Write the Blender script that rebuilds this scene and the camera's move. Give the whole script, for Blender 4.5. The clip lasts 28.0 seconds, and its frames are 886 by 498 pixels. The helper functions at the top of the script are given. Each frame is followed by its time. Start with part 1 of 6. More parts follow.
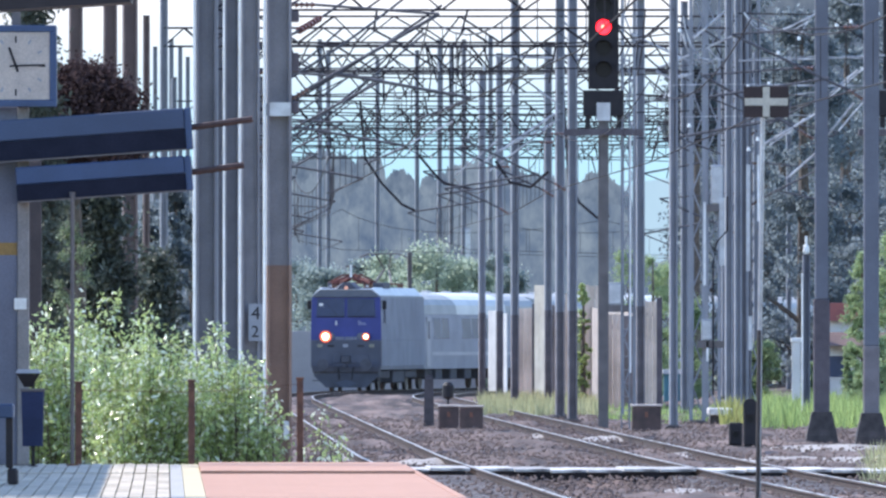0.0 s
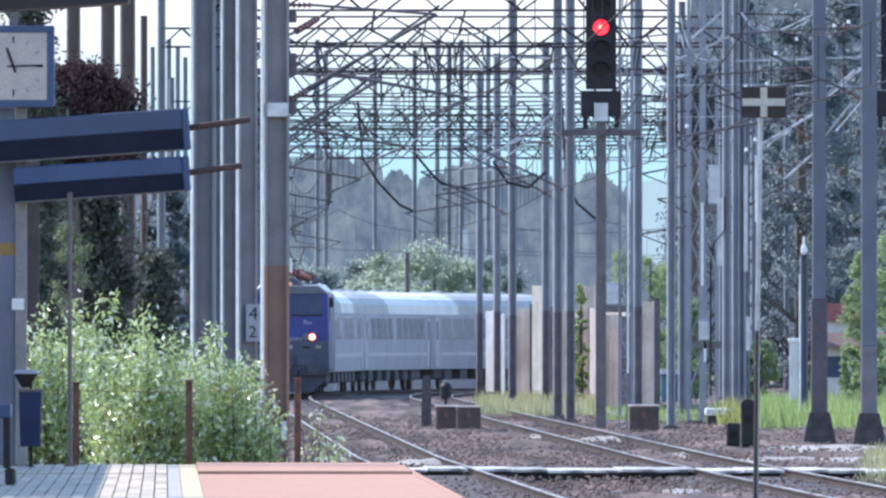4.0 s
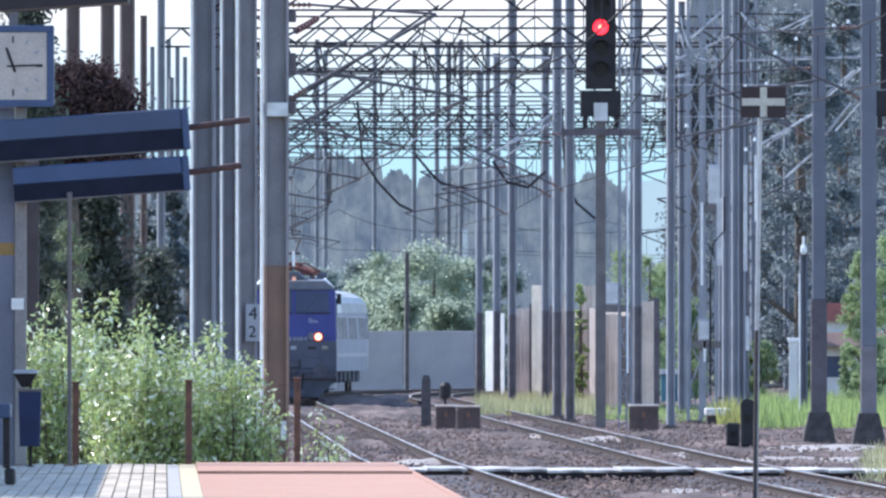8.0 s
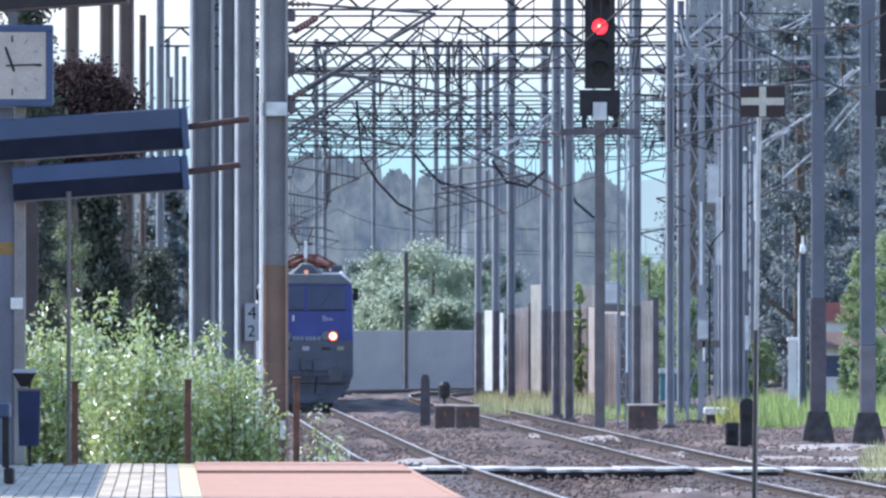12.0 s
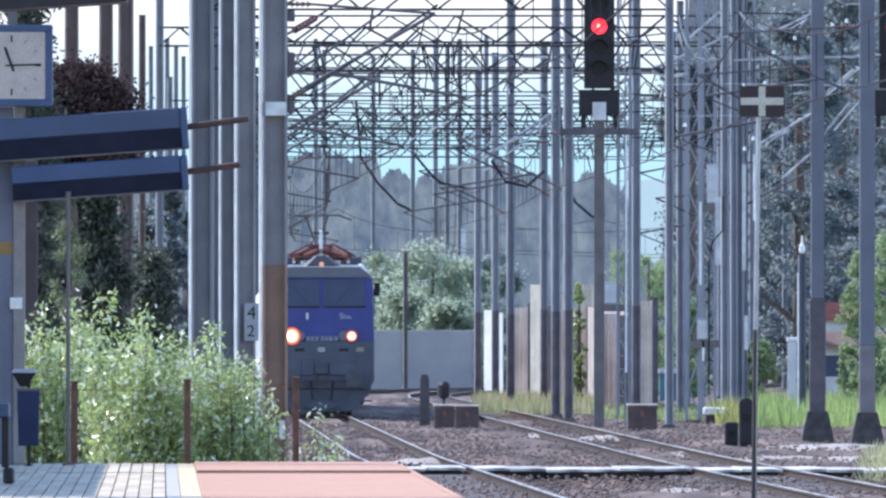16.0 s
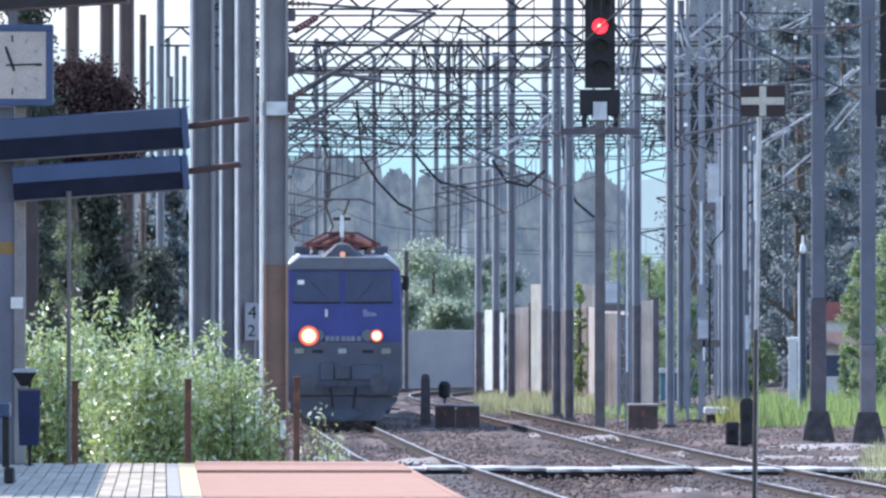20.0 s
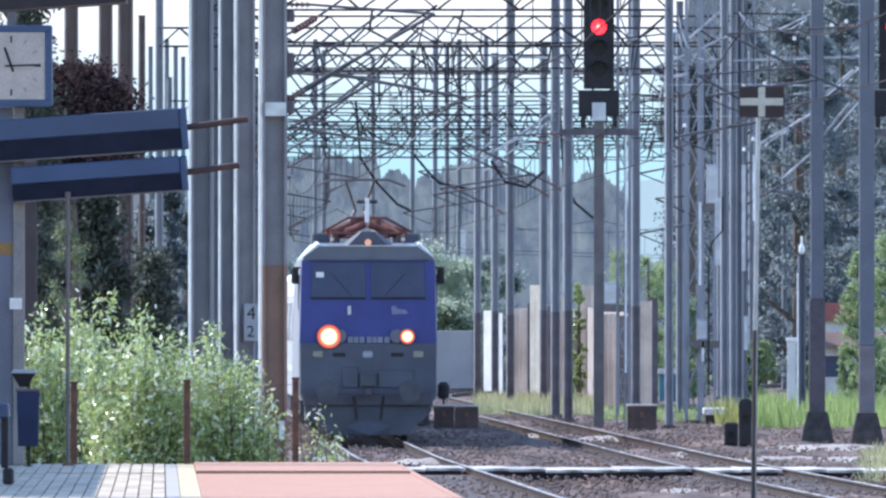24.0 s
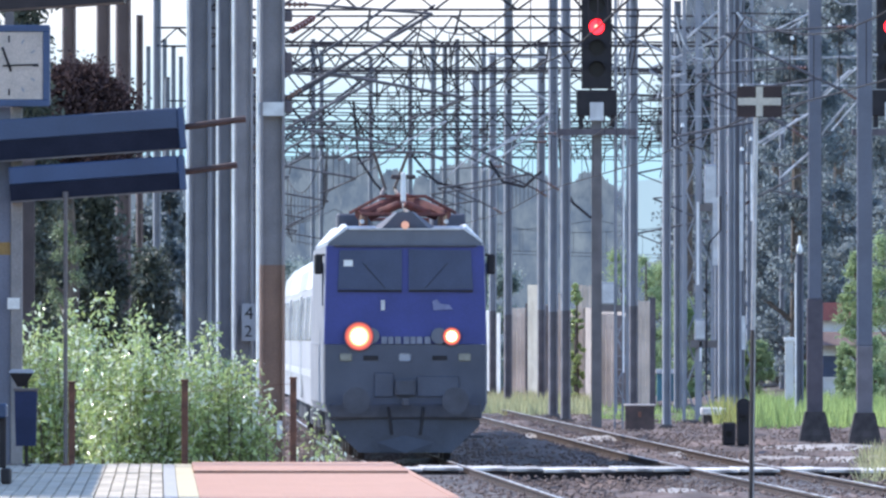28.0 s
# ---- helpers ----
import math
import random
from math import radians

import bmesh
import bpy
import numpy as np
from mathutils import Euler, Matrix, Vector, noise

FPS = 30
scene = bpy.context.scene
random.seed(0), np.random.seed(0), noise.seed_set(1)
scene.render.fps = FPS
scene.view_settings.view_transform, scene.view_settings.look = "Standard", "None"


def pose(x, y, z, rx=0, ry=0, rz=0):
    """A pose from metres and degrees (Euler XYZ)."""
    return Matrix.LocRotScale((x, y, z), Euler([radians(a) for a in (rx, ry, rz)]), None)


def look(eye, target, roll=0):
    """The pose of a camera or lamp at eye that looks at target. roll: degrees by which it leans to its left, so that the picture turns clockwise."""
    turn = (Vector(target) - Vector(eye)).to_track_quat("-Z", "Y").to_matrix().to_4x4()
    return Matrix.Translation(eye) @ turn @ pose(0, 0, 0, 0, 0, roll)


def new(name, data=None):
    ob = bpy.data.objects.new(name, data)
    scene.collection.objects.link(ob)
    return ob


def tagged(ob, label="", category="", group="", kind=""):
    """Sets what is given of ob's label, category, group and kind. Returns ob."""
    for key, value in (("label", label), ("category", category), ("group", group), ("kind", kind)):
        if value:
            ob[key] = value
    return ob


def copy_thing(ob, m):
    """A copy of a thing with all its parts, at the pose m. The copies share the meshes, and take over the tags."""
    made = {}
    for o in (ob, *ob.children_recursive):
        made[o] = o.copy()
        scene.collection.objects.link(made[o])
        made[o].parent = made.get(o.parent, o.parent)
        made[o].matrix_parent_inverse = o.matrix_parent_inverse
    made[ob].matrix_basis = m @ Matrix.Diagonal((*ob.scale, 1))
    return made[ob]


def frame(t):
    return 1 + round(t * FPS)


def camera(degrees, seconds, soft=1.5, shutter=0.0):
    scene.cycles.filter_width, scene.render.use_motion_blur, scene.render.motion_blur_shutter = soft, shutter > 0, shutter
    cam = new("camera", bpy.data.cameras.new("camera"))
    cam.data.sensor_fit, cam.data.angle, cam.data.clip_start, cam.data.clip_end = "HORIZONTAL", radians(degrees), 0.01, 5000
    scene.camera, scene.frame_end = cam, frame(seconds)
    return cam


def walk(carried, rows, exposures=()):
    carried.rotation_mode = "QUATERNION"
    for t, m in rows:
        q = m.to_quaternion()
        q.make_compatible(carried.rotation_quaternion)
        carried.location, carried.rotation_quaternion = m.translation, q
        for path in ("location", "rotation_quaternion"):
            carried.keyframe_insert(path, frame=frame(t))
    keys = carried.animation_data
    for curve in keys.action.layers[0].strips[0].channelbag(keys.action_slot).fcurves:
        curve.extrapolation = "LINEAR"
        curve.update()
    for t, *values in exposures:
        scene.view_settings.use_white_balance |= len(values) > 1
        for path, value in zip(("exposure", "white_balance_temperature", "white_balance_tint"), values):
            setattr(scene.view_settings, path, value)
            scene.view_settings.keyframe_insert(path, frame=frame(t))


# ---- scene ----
cam = camera(3.2077, 28.0, soft=2.5)
EYE = (0.0, 0.0, 2.2)


def aim(dx, dz):
    return look(EYE, (dx, 100.0, 2.2 + dz), 0)


walk(cam, [(0.0, aim(-0.0214, 0.5536)), (1.0, aim(-0.0214, 0.5536)), (3.0, aim(-0.011, 0.5546)), (5.5, aim(-0.004, 0.5571)),
           (8.0, aim(-0.004, 0.5546)), (11.0, aim(0.0, 0.5518)), (15.0, aim(0.004, 0.5500)), (17.5, aim(0.006, 0.5510)),
           (20.5, aim(0.0, 0.5482)), (23.5, aim(0.006, 0.5518)), (25.0, aim(0.010, 0.5546)), (28.0, aim(0.0214, 0.5518))],
     [(0.0, 1.45, 6280, 14), (28.0, 1.45, 6280, 14)])

# ---- daylight ----
SUN_AZ, SUN_EL = -60.0, 47.0          # degrees from straight ahead (minus: to the left), and above the horizon
world = bpy.data.worlds.new("sky")
scene.world = world
world.use_nodes = True
wn = world.node_tree.nodes
sky = wn.new("ShaderNodeTexSky")
sky.sky_type, sky.sun_disc = "NISHITA", False
sky.sun_elevation, sky.sun_rotation = radians(SUN_EL), radians(SUN_AZ)
sky.dust_density, sky.ozone_density = 0.2, 3.0
world.node_tree.links.new(sky.outputs[0], wn["Background"].inputs[0])
wn["Background"].inputs[1].default_value = 0.15
sun = new("sun", bpy.data.lights.new("sun", "SUN"))
sun.data.energy, sun.data.angle, sun.data.color = 2.35, radians(0.6), (1.0, 0.95, 0.86)
sd = Vector((math.sin(radians(SUN_AZ)) * math.cos(radians(SUN_EL)), math.cos(radians(SUN_AZ)) * math.cos(radians(SUN_EL)), math.sin(radians(SUN_EL))))
sun.matrix_world = look(sd * 100, (0, 0, 0))


# ---- materials ----
def mat(name, col, rough=0.7, metal=0.0, col2=None, scale=6.0, bump=0.0, fine=60.0, emit=None, power=0.0, var=0.0, trans=0.0, spec=None, stretch=None):
    """A surface with variation at two scales, grain relief and, if asked, difference from object to object."""
    m = bpy.data.materials.new(name)
    m.use_nodes = True
    nt = m.node_tree
    nodes, link = nt.nodes, nt.links.new
    b = nodes["Principled BSDF"]
    b.inputs["Roughness"].default_value, b.inputs["Metallic"].default_value = rough, metal
    if spec is not None:
        b.inputs["Specular IOR Level"].default_value = spec
    if emit:
        b.inputs["Base Color"].default_value = (*col, 1)
        b.inputs["Emission Color"].default_value, b.inputs["Emission Strength"].default_value = (*emit, 1), power
        return m
    tc = nodes.new("ShaderNodeTexCoord")
    n1, n2 = nodes.new("ShaderNodeTexNoise"), nodes.new("ShaderNodeTexNoise")
    for n, s, d in ((n1, scale, 5.0), (n2, fine, 3.0)):
        n.inputs["Scale"].default_value, n.inputs["Detail"].default_value = s, d
        link(tc.outputs["Object"], n.inputs["Vector"])
    if stretch:
        mp = nodes.new("ShaderNodeMapping")
        mp.inputs["Scale"].default_value = stretch
        link(tc.outputs["Object"], mp.inputs["Vector"])
        link(mp.outputs[0], n1.inputs["Vector"])
    c2 = col2 or tuple(c * 0.68 for c in col)
    ramp = nodes.new("ShaderNodeValToRGB")
    ramp.color_ramp.elements[0].position, ramp.color_ramp.elements[1].position = 0.36, 0.64
    ramp.color_ramp.elements[0].color, ramp.color_ramp.elements[1].color = (*c2, 1), (*col, 1)
    link(n1.outputs["Fac"], ramp.inputs["Fac"])
    hsv = nodes.new("ShaderNodeHueSaturation")
    link(ramp.outputs["Color"], hsv.inputs["Color"])
    mr = nodes.new("ShaderNodeMapRange")
    mr.inputs["From Min"].default_value, mr.inputs["From Max"].default_value = 0.3, 0.7
    mr.inputs["To Min"].default_value, mr.inputs["To Max"].default_value = 0.85, 1.15
    link(n2.outputs["Fac"], mr.inputs["Value"])
    if var:
        oi = nodes.new("ShaderNodeObjectInfo")
        ge = nodes.new("ShaderNodeNewGeometry")
        add = nodes.new("ShaderNodeMath")
        add.operation = "ADD"
        link(oi.outputs["Random"], add.inputs[0])
        link(ge.outputs["Random Per Island"], add.inputs[1])
        fr = nodes.new("ShaderNodeMath")
        fr.operation = "FRACT"
        link(add.outputs[0], fr.inputs[0])
        mv = nodes.new("ShaderNodeMapRange")
        mv.inputs["To Min"].default_value, mv.inputs["To Max"].default_value = 1 - var, 1 + var
        link(fr.outputs[0], mv.inputs["Value"])
        mu = nodes.new("ShaderNodeMath")
        mu.operation = "MULTIPLY"
        link(mr.outputs[0], mu.inputs[0])
        link(mv.outputs[0], mu.inputs[1])
        link(mu.outputs[0], hsv.inputs["Value"])
    else:
        link(mr.outputs[0], hsv.inputs["Value"])
    link(hsv.outputs["Color"], b.inputs["Base Color"])
    if bump:
        bp = nodes.new("ShaderNodeBump")
        bp.inputs["Strength"].default_value, bp.inputs["Distance"].default_value = 0.6, bump
        link(n2.outputs["Fac"], bp.inputs["Height"])
        link(bp.outputs[0], b.inputs["Normal"])
    if trans:
        tr = nodes.new("ShaderNodeBsdfTranslucent")
        mix = nodes.new("ShaderNodeMixShader")
        mix.inputs[0].default_value = trans
        link(hsv.outputs["Color"], tr.inputs["Color"])
        link(b.outputs[0], mix.inputs[1])
        link(tr.outputs[0], mix.inputs[2])
        link(mix.outputs[0], nodes["Material Output"].inputs["Surface"])
    return m


STEEL = mat("galvanised_steel", (0.255, 0.24, 0.258), 0.6, 0.1, (0.185, 0.173, 0.187), 1.2, 0.002)
STEEL_OLD = mat("dull_painted_steel", (0.15, 0.13, 0.13), 0.6, 0.1, (0.10, 0.088, 0.088), 2.0, 0.002)
RUST = mat("rusty_steel", (0.22, 0.10, 0.065), 0.8, 0.2, (0.12, 0.058, 0.045), 8.0, 0.003)
RED_PRIMER = mat("red_primer_paint", (0.17, 0.052, 0.042), 0.7, 0.1, (0.10, 0.033, 0.029), 9.0, 0.002)
CONCRETE = mat("weathered_concrete", (0.42, 0.41, 0.40), 0.9, 0, (0.28, 0.27, 0.27), 3.0, 0.004)
CONCRETE_DARK = mat("dirty_concrete", (0.085, 0.07, 0.068), 0.9, 0, (0.045, 0.038, 0.037), 4.0, 0.006)
RAIL = mat("rusty_rail_side", (0.085, 0.06, 0.052), 0.9, 0.0, (0.05, 0.037, 0.034), 2.0, 0.002, spec=0.2)
RAIL_HEAD = mat("polished_rail_head", (0.50, 0.46, 0.43), 0.5, 0.2, (0.10, 0.085, 0.08), 1.3, stretch=(1.0, 0.35, 1.0))
SLEEPER = mat("sleeper_concrete", (0.26, 0.22, 0.20), 0.9, 0, (0.17, 0.14, 0.125), 3.0, 0.004, var=0.25)
BALLAST = mat("ballast_stone", (0.185, 0.128, 0.108), 0.95, 0, (0.050, 0.033, 0.029), 0.9, 0.03, 6.0, stretch=(1.0, 0.06, 1.0))
EARTH = mat("dry_grass_and_earth", (0.20, 0.21, 0.09), 0.95, 0, (0.13, 0.11, 0.07), 0.15, 0.02, 3.0)
PAVER_RED = mat("red_concrete_paver", (0.45, 0.245, 0.168), 0.85, 0, (0.41, 0.22, 0.15), 0.8, 0.002, 30.0, var=0.03)
PAVER_GREY = mat("grey_concrete_paver", (0.52, 0.445, 0.345), 0.85, 0, (0.42, 0.36, 0.28), 2.0, 0.003, var=0.15)
PAVER_YELLOW = mat("yellow_marking_paver", (0.54, 0.455, 0.29), 0.8, 0, (0.47, 0.395, 0.25), 3.0, 0.003, var=0.06)
BLUE_SIGN = mat("blue_enamel", (0.034, 0.064, 0.142), 0.5, 0, (0.026, 0.05, 0.112), 2.0, 0.0)
BLACK = mat("black_enamel", (0.026, 0.023, 0.027), 0.6, 0, (0.018, 0.016, 0.020), 4.0, spec=0.25)
WHITE = mat("white_enamel", (0.78, 0.78, 0.76), 0.45, 0, (0.7, 0.7, 0.68), 4.0)
GREY_PAINT = mat("grey_paint", (0.34, 0.35, 0.39), 0.55, 0, (0.27, 0.28, 0.31), 3.0)
YELLOW = mat("yellow_paint", (0.33, 0.195, 0.055), 0.6, 0, (0.25, 0.15, 0.045), 5.0)
LOCO_BLUE = mat("deep_blue_coach_paint", (0.035, 0.046, 0.215), 0.5, 0, (0.028, 0.038, 0.18), 1.5)
LOCO_GREY = mat("blue_grey_coach_paint", (0.082, 0.088, 0.118), 0.65, 0, (0.058, 0.063, 0.086), 1.0, 0.002)
LOCO_SIDE = mat("pale_grey_locomotive_side", (0.275, 0.285, 0.32), 0.8, 0, (0.225, 0.235, 0.265), 0.8, 0.001, spec=0.15)
# Shoulder whitened for the sun and sky on its slope.
LOCO_SHOULDER = mat("sunlit_roof_shoulder", (0.62, 0.63, 0.64), 0.45, 0, (0.50, 0.51, 0.53), 1.0)
EMBLEM = mat("faded_emblem_paint", (0.20, 0.21, 0.34), 0.6, 0, (0.14, 0.15, 0.26), 5.0)
LOCO_ROOF = mat("light_grey_roof_paint", (0.115, 0.124, 0.16), 0.4, 0, (0.092, 0.10, 0.13), 2.0)
# Underframe grey raised to allow for the haze in front of it.
UNDER = mat("haze_lifted_underframe", (0.085, 0.086, 0.104), 0.8, 0.1, (0.060, 0.060, 0.072), 3.0)
GLASS_DARK = mat("tinted_windscreen", (0.052, 0.070, 0.130), 0.3, 0, (0.043, 0.058, 0.108), 2.0, spec=0.25)
COACH = mat("pale_grey_coach_paint", (0.395, 0.40, 0.435), 0.75, 0, (0.325, 0.33, 0.36), 0.7, spec=0.2)
COACH_ROOF = mat("silver_grey_coach_roof", (0.40, 0.405, 0.40), 0.55, 0, (0.325, 0.33, 0.33), 0.8)
COACH_BRIGHT = mat("fresh_white_coach_roof", (0.70, 0.70, 0.68), 0.45, 0, (0.60, 0.60, 0.585), 0.8)
COACH_GLASS = mat("coach_window_glass", (0.235, 0.245, 0.285), 0.2, 0, (0.195, 0.205, 0.24), 1.0)
LAMP_DIM = mat("dim_marker_lamp", (0.6, 0.35, 0.25), 0.3, emit=(1.0, 0.4, 0.22), power=0.16)
SIGNAL_RED = mat("red_signal_lamp", (1, 0.05, 0.05), 0.3, emit=(1.0, 0.008, 0.018), power=2.2)
LEAF_BUSH = mat("willow_leaf", (0.46, 0.535, 0.24), 0.25, 0, (0.32, 0.395, 0.15), 1.5, var=0.38, trans=0.42, spec=0.8)
LEAF_DARK = mat("dark_conifer_needles", (0.105, 0.12, 0.092), 0.5, 0, (0.064, 0.073, 0.055), 1.2, var=0.45, trans=0.4)
LEAF_LIGHT = mat("light_green_leaf", (0.345, 0.41, 0.32), 0.8, 0, (0.325, 0.385, 0.30), 0.4, var=0.06, trans=0.85, spec=0.2)
# Leaf colour greyed and blued to carry the haze over the wood.
LEAF_WOOD = mat("hazed_deciduous_leaf", (0.200, 0.236, 0.252), 0.8, 0, (0.175, 0.208, 0.222), 0.3, var=0.08, trans=0.85, spec=0.1)
BARK = mat("grey_brown_bark", (0.13, 0.10, 0.08), 0.9, 0, (0.07, 0.055, 0.045), 6.0, 0.01)
GRASS = mat("lineside_grass", (0.36, 0.46, 0.16), 0.6, 0, (0.25, 0.34, 0.11), 0.3, var=0.3, trans=0.5)
BOARD = mat("weathered_board", (0.74, 0.585, 0.475), 0.9, 0, (0.52, 0.41, 0.33), 1.0, 0.004, var=0.2)
WALL_PALE = mat("pale_concrete_wall", (0.36, 0.345, 0.365), 0.9, 0, (0.28, 0.27, 0.288), 0.5, 0.004, var=0.06)
PLASTER = mat("pale_plaster", (0.68, 0.67, 0.64), 0.85, 0, (0.58, 0.57, 0.54), 0.8)
ROOF_TILE = mat("red_roof_tile", (0.30, 0.09, 0.07), 0.8, 0, (0.2, 0.06, 0.05), 1.2)


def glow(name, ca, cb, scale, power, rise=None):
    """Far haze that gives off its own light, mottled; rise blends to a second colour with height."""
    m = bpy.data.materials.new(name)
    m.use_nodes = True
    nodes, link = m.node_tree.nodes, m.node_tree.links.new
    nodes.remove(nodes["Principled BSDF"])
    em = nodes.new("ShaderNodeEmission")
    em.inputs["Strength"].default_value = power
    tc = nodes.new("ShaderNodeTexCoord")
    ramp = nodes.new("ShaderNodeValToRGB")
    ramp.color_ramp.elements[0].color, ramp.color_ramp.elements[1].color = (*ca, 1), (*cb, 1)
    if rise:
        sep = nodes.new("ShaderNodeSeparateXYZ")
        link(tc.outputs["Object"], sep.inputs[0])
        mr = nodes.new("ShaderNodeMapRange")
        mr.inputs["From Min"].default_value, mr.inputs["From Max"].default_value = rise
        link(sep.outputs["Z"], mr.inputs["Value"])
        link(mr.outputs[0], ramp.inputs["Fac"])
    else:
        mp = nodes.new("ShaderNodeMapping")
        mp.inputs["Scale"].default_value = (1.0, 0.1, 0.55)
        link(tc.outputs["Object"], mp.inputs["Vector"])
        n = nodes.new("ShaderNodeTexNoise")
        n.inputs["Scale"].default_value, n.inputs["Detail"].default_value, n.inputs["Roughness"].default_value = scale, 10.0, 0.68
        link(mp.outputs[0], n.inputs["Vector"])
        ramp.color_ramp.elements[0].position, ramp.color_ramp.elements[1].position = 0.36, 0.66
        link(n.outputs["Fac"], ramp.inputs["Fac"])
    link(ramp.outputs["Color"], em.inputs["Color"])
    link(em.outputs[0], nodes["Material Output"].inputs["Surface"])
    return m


def lit_lens(name, x, z, radius):
    """A lit lamp lens, white-hot in the middle, orange and then deep red towards its rim."""
    m = bpy.data.materials.new(name)
    m.use_nodes = True
    nodes, link = m.node_tree.nodes, m.node_tree.links.new
    nodes.remove(nodes["Principled BSDF"])
    em, tc, sep, mid, ramp = [nodes.new("ShaderNode" + k) for k in ("Emission", "TexCoord", "SeparateXYZ", "VectorMath", "ValToRGB")]
    flat = nodes.new("ShaderNodeCombineXYZ")
    link(tc.outputs["Object"], sep.inputs[0])
    link(sep.outputs["X"], flat.inputs["X"])
    link(sep.outputs["Z"], flat.inputs["Z"])
    mid.operation = "DISTANCE"
    mid.inputs[1].default_value = (x, 0.0, z)
    link(flat.outputs[0], mid.inputs[0])
    mr = nodes.new("ShaderNodeMapRange")
    mr.inputs["From Max"].default_value = radius
    link(mid.outputs["Value"], mr.inputs["Value"])
    stops = ((0.0, (1.0, 0.88, 0.70)), (0.40, (0.85, 0.62, 0.36)), (0.54, (0.30, 0.10, 0.045)), (0.74, (0.085, 0.016, 0.010)), (1.0, (0.022, 0.005, 0.006)))
    while len(ramp.color_ramp.elements) < len(stops):
        ramp.color_ramp.elements.new(0.5)
    for el, (p, c) in zip(ramp.color_ramp.elements, stops):
        el.position, el.color = p, (*c, 1)
    link(mr.outputs[0], ramp.inputs["Fac"])
    link(ramp.outputs["Color"], em.inputs["Color"])
    em.inputs["Strength"].default_value = 7.0
    link(em.outputs[0], nodes["Material Output"].inputs["Surface"])
    return m


LENS_MAIN = lit_lens("main_headlamp_lens", -0.82, 2.2, 0.25)
LENS_SIDE = lit_lens("weaker_headlamp_lens", 0.82, 2.2, 0.155)
# Haze is in these colours; the far woods and mountain glow by themselves.
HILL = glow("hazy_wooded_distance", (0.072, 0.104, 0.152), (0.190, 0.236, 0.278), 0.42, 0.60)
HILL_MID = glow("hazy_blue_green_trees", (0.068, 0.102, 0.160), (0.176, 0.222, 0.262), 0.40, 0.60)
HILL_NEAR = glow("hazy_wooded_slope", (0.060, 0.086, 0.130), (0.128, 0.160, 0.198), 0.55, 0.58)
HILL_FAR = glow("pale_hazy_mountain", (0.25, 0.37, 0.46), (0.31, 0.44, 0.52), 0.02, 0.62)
SKY_LOW = glow("bright_low_sky", (0.335, 0.550, 0.650), (0.74, 0.755, 0.77), 0.02, 0.62, (60.0, 100.0))



WHITE_PAVER = mat("pale_guide_paver", (0.42, 0.40, 0.37), 0.85, 0, (0.34, 0.325, 0.30), 3.0, 0.003)
DIAL = mat("white_dial", (0.62, 0.535, 0.47), 0.4, 0, (0.55, 0.475, 0.42), 5.0, trans=0.3)
PALE_SLAB = mat("pale_crossing_concrete", (0.74, 0.71, 0.68), 0.8, 0, (0.17, 0.15, 0.14), 3.2, 0.01, var=0.3)
LID = mat("pale_weathered_paint", (0.60, 0.60, 0.60), 0.7, 0, (0.48, 0.47, 0.47), 4.0, 0.003)
MARKER = mat("dark_brown_marker_paint", (0.085, 0.072, 0.078), 0.9, 0, (0.055, 0.046, 0.05), 5.0, 0.004)
# Pale copy of the tube grey, for tubes and cables that catch the sun.
STEEL_SUNLIT = mat("sunlit_tube_grey", (0.60, 0.60, 0.61), 0.4, 0.1, (0.25, 0.25, 0.27), 3.0)
COLUMN = mat("blue_grey_column_paint", (0.150, 0.160, 0.215), 0.55, 0, (0.120, 0.128, 0.175), 1.5)
TRUSS = mat("dark_lattice_steel", (0.045, 0.042, 0.050), 0.8, 0.1, (0.030, 0.028, 0.034), 2.0, spec=0.2)
SIGNAL_CORE = mat("red_signal_filament", (1, 0.2, 0.15), 0.3, emit=(1.0, 0.16, 0.10), power=3.0)
ROOF_BROWN = mat("brown_porch_roof", (0.20, 0.13, 0.11), 0.8, 0, (0.14, 0.09, 0.08), 1.2)
TAR_GREY = mat("dark_grey_mast_paint", (0.160, 0.166, 0.196), 0.85, 0.0, (0.135, 0.14, 0.166), 1.5, 0.002, spec=0.2)
WEED = mat("yellow_weed", (0.40, 0.37, 0.12), 0.7, 0, (0.28, 0.31, 0.10), 0.6, var=0.3, trans=0.4)
STONE = mat("single_ballast_stone", (0.175, 0.124, 0.106), 0.9, 0, (0.125, 0.088, 0.075), 4.0, var=0.22)
BOARD_MID = mat("grey_brown_board", (0.40, 0.345, 0.315), 0.9, 0, (0.27, 0.23, 0.21), 1.0, 0.004, var=0.2)
ROD_BROWN = mat("brown_bracket_paint", (0.085, 0.045, 0.038), 0.7, 0.1, (0.055, 0.032, 0.028), 5.0)
LEAF_COPPER = mat("copper_leaf", (0.098, 0.062, 0.060), 0.8, 0, (0.060, 0.040, 0.040), 1.2, var=0.3, trans=0.15, spec=0.05)
CORNER = mat("pale_warm_grey_paint", (0.27, 0.25, 0.25), 0.6, 0, (0.20, 0.187, 0.187), 2.0)
POST_BROWN = mat("dark_brown_post_paint", (0.060, 0.042, 0.045), 0.7, 0.1, (0.042, 0.030, 0.033), 3.0)
STRIP = mat("highlight_strip", (0.88, 0.87, 0.86), 0.35, 0.0, (0.62, 0.61, 0.60), 1.6)
DARK_POST = mat("dark_weathered_post", (0.075, 0.06, 0.055), 0.7, 0.1, (0.045, 0.036, 0.033), 3.0)
